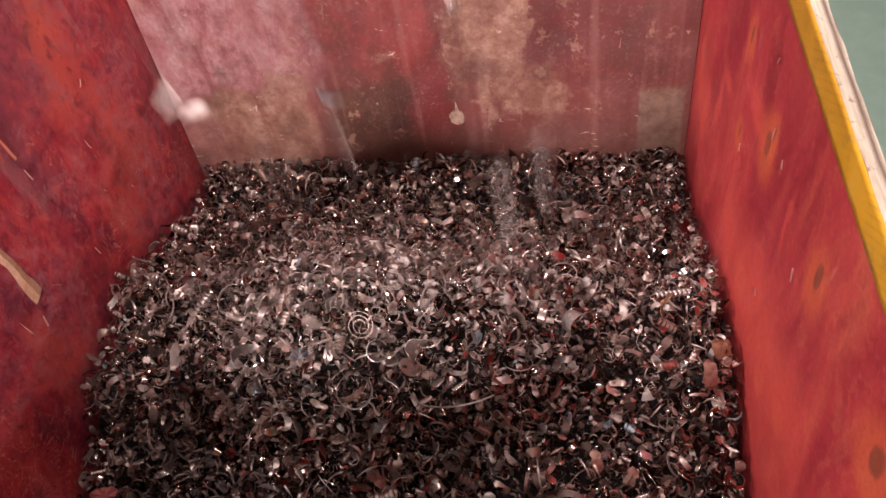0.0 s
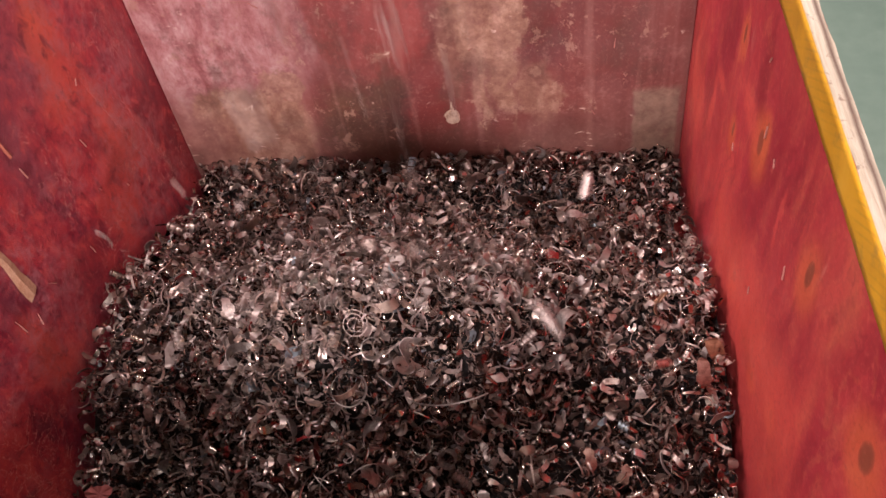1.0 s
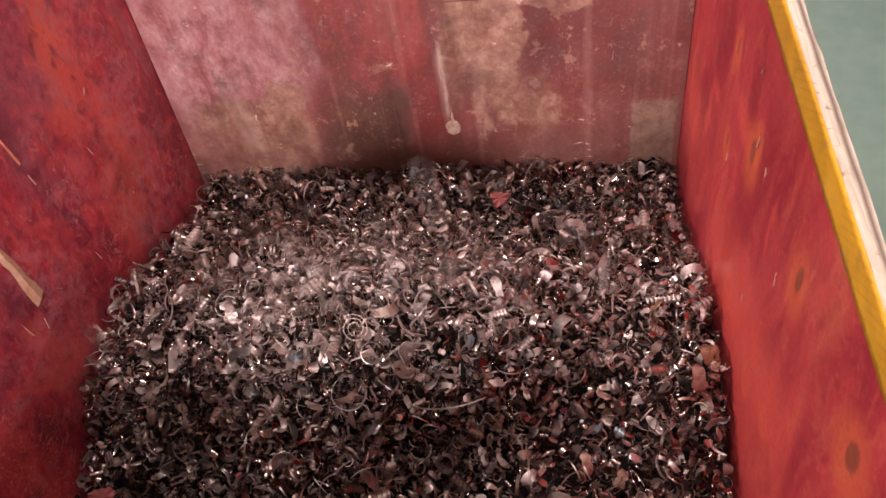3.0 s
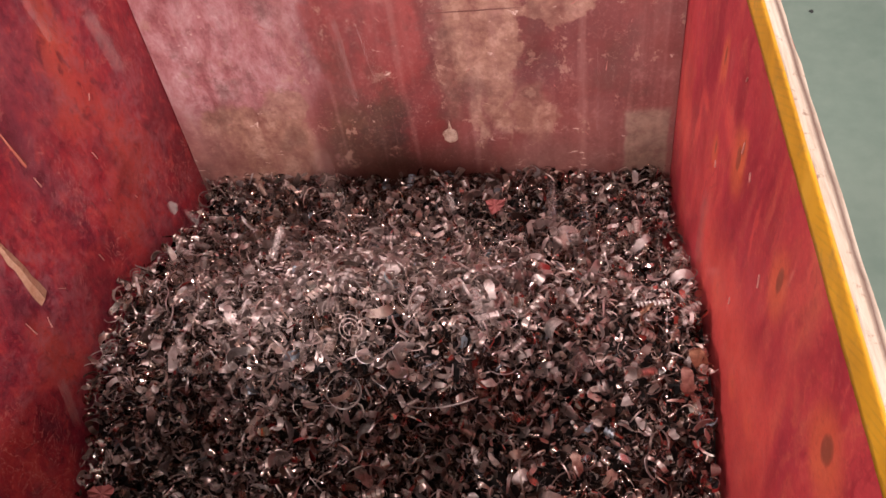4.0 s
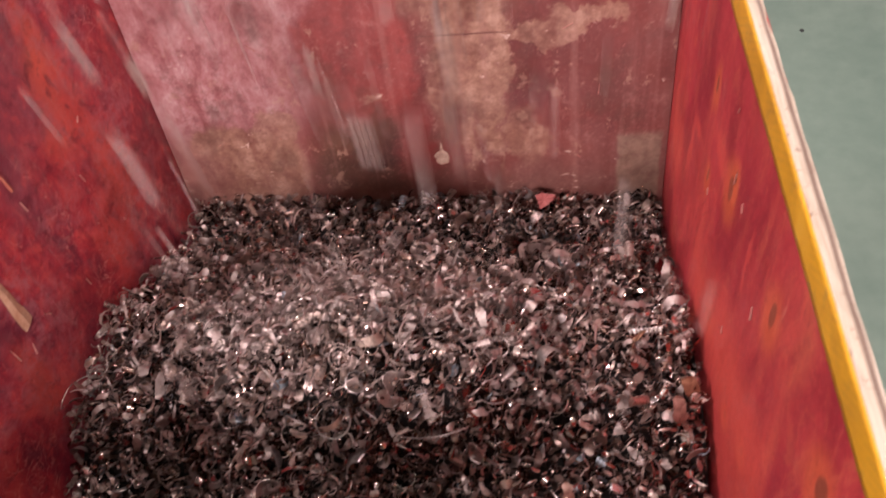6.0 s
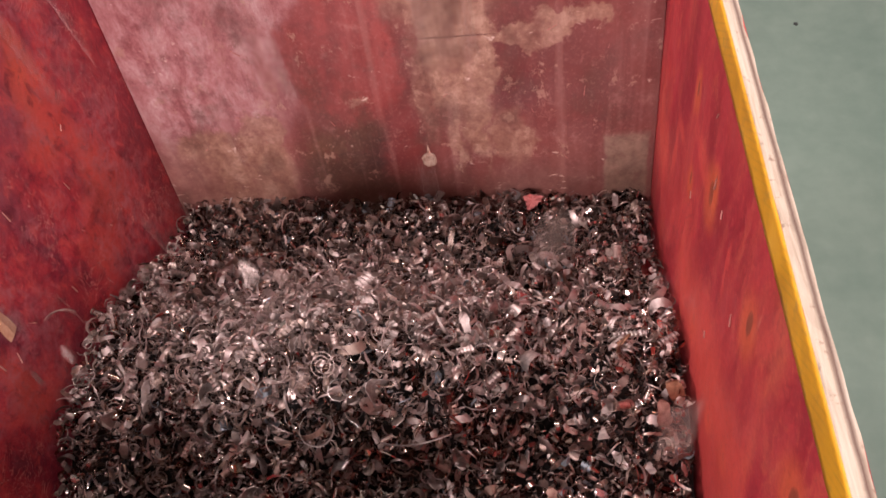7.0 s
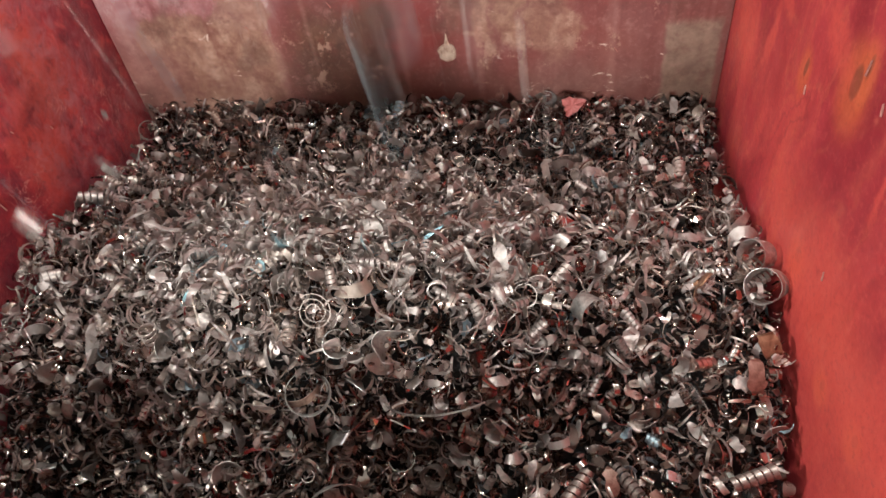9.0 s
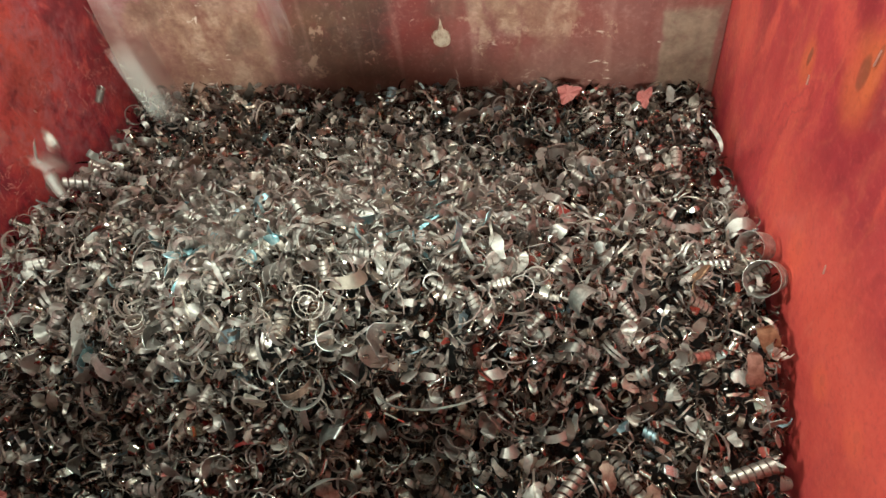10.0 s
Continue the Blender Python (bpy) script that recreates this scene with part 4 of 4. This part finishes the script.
special("cone_chip", "bright cone-shaped steel chip beside the dark red board", ribbon(0.42, 0.010, 0.024, 0.0, 0.1, 0.45, 0.0006, 0.0, 30), STEEL_PALE, on_heap(-0.415, 0.800, 0.012, 20, 150, 60))
special("cup_chip", "dull cupped steel chip on the heap", ribbon(0.45, 0.015, 0.018, 0.0, 0.1, 0.5, 0.0007, 0.2, 30), STEEL_PALE, on_heap(-0.455, 0.790, 0.012, 10, 130, 20))
special("torn_plate_chip", "brown torn plate of steel beside the bright red board", ribbon(0.15, 0.036, 0.020, 0.004, 0.2, 0.2, 0.0007, 0.7, 60, 0.2, 13), STEEL_COPPER, facing(0.372, 0.895, 0.012, 45, 0))
special("spring_chip", "loosely wound bright steel spring on the heap", ribbon(8.0, 0.0045, 0.0030, 0.0062, 0.05, 0.1, 0.0006, 0.2, 12), STEEL_PALE, on_heap(0.335, 1.015, 0.012, 90, 0, 95))

# ---- what falls ----
def falling(t0, end, drift, g, hops=0):
    """Rows for a chip that waits above, falls from t0 on, hops as often as told, and comes to rest near the pose end."""
    land, rest = end.translation.copy(), end.to_quaternion()
    top = 1.58 + 0.28 * g.random()
    drop = math.sqrt(2 * (top - land.z) / 9.81)
    spin = Matrix(random_turn(g).tolist()).to_quaternion()
    start = land - Vector((drift[0] * drop, drift[1] * drop, land.z - top))
    leaps, begin, here = [], t0 + drop, land
    for k in range(hops):
        last = g.uniform(0.17, 0.36) / (1 + 0.6 * k)
        there = here + Vector((g.uniform(-0.09, 0.09), g.uniform(-0.13, 0.04), 0.0)) / (1 + k)
        if k == 0 and g.random() < 0.06:   # a few leap far
            last, there = g.uniform(0.38, 0.50), here + Vector((g.uniform(-0.30, 0.30), g.uniform(-0.40, -0.15), 0.0))
        there.x = min(max(there.x, LEFT + 0.03), RIGHT - 0.03)
        there.z = heap_height(there.x, there.y) + 0.006
        leaps.append((begin, last, here, there))
        begin, here = begin + last, there
    whole = begin - t0

    def at(t):
        turn = spin.slerp(rest, min(max((t - t0) / whole, 0.0), 1.0))
        s = min(max(t - t0, 0.0), drop)
        place = start + Vector((drift[0] * s, drift[1] * s, -4.905 * s * s))
        for begun, last, a, b in leaps:
            if t >= begun:
                f = min((t - begun) / last, 1.0)
                place = a.lerp(b, f) + Vector((0, 0, 4.905 * last * last * f * (1 - f)))
        return Matrix.LocRotScale(place, turn, None)

    times = [t0 - 0.07, *(t0 + drop * i / 5 for i in range(6))]
    for begun, last, _, _ in leaps:
        times += [begun + last * f for f in (0.25, 0.5, 0.75, 1.0)]
    times.append(times[-1] + 0.07)
    times = sorted({0.0, 10.0, *(round(t, 3) for t in times if 0.0 < t < 10.0)})
    return [(t, at(t)) for t in times]


def pink_flake(size, seed):
    """A curled scrap of pink sheet with a ragged outline."""
    rng, bm = random.Random(seed), bmesh.new()
    n = 26
    radii = [size * (0.68 + 0.22 * rng.random() + 0.16 * math.sin(6 * math.pi * i / n + seed)) for i in range(n)]
    sides = []
    for h in (0.0, 0.0012):
        sides.append([bm.verts.new((r * math.cos(2 * math.pi * i / n), 0.8 * r * math.sin(2 * math.pi * i / n), h + 12.0 * (r * math.cos(2 * math.pi * i / n)) ** 2 + 0.10 * r * math.sin(1.7 * i))) for i, r in enumerate(radii)])
    mids = [bm.verts.new((0, 0, h)) for h in (0.0, 0.0012)]
    for i in range(n):
        k = (i + 1) % n
        bm.faces.new((sides[0][k], sides[0][i], mids[0]))
        bm.faces.new((sides[1][i], sides[1][k], mids[1]))
        bm.faces.new((sides[0][i], sides[0][k], sides[1][k], sides[1][i]))
    bmesh.ops.recalc_face_normals(bm, faces=bm.faces[:])
    return mesh_of("pink_flake", bm, PINK)


flake_a = tagged(new("pink_flake", pink_flake(0.022, 1)), "ragged scrap of pink sheet lying on the chips", "scrap", "pink scraps")
flake_b = tagged(new("pink_flake", pink_flake(0.019, 2)), "ragged scrap of pink sheet lying on the chips", "scrap", "pink scraps")


tagged(new("pink_flake", pink_flake(0.022, 5)), "crumpled scrap of pink sheet against the dark red board", "scrap", "pink scraps").matrix_world = on_heap(-0.490, 0.745, 0.012, 35, 20, 0)


def motions():
    g = np.random.default_rng(21)
    count = 1850
    for i in range(count):
        t0 = -0.5 + 10.3 * (i + g.random()) / count
        if i % 3 == 0:   # they come in bursts too
            t0 = g.normal((-0.20, 1.72, 3.98, 1.66, 5.70, 7.74, 1.76, 8.70, 5.76)[i // 3 % 9], 0.08)
        x = float(np.clip(g.normal(-0.12, 0.25), LEFT + 0.03, RIGHT - 0.03))
        y = float(np.clip(g.normal(1.12, 0.14), 0.88, 1.38))
        kind = g.choice(("curl", "flake", "cone", "spring", "shard", "ring", "wire"), p=(0.155, 0.155, 0.15, 0.10, 0.155, 0.13, 0.155))
        k = g.choice([j for j, name in enumerate(KINDS) if name == kind])
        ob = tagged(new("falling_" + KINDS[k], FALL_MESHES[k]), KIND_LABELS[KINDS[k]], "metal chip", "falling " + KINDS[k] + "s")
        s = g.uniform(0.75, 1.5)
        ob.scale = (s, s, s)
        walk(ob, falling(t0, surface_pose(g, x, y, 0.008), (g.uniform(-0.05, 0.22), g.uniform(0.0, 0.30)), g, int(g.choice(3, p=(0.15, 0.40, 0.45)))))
    g = np.random.default_rng(4)
    walk(COILS[0], falling(8.02, on_heap(0.396, 1.000, 0.016, 49, 0, -53), (0.0, 0.1), g))
    for tube, t0, end in zip(TUBES, (6.62, 6.75, 6.70), (on_heap(0.366, 0.797, 0.014, 90, 0, 110), on_heap(0.18, 0.775, 0.012, 90, 0, -35), on_heap(0.235, 0.785, 0.012, 70, 0, 30))):
        walk(tube, falling(t0, end, (0.05, 0.0), g))
    walk(COILS[1], falling(8.06, on_heap(0.394, 1.046, 0.012, 60, 0, -70), (0.0, 0.1), g))
    blued = [(-0.3, -0.03, 0.97, 3), (8.2, -0.13, 1.05, 7), (8.35, 0.03, 1.06, 31), (8.5, -0.25, 0.98, 12), (8.75, -0.20, 1.10, 33), (8.9, -0.30, 1.02, 2),
             (9.1, -0.05, 1.12, 36), (9.2, -0.17, 1.04, 9), (1.7, 0.22, 1.22, 5), (3.45, 0.082, 1.152, 32)]
    blued += [(g.uniform(7.9, 9.4), float(g.normal(-0.12, 0.15)), float(g.normal(1.02, 0.07)), int(g.integers(0, 42))) for i in range(26)]
    for t0, x, y, k in blued:
        ob = tagged(new("falling_blued_chip", quad_mesh("falling_blued_chip", *SHAPES[k], STEEL_BLUED)), "heat-blued curl of steel falling onto the heap", "metal chip", "blued chips")
        ob.scale = (1.4, 1.4, 1.4)
        walk(ob, falling(t0, surface_pose(g, x, y, 0.010), (0.1, 0.15), g))
    first, second = on_heap(0.080, 1.345, 0.014, 30, 10, 20), on_heap(0.190, 1.405, 0.018, 48, 10, 20)
    rows = falling(1.85, first, (0.25, 0.1), g)[:-1]
    rows += [(4.05, first), (4.2, on_heap(0.13, 1.37, 0.06, 50, 25, 40)), (4.35, second), (10.0, second)]
    walk(flake_a, rows)
    walk(flake_b, falling(8.95, on_heap(0.308, 1.405, 0.012, 40, -10, 60), (0.1, 0.2), g))


motions()
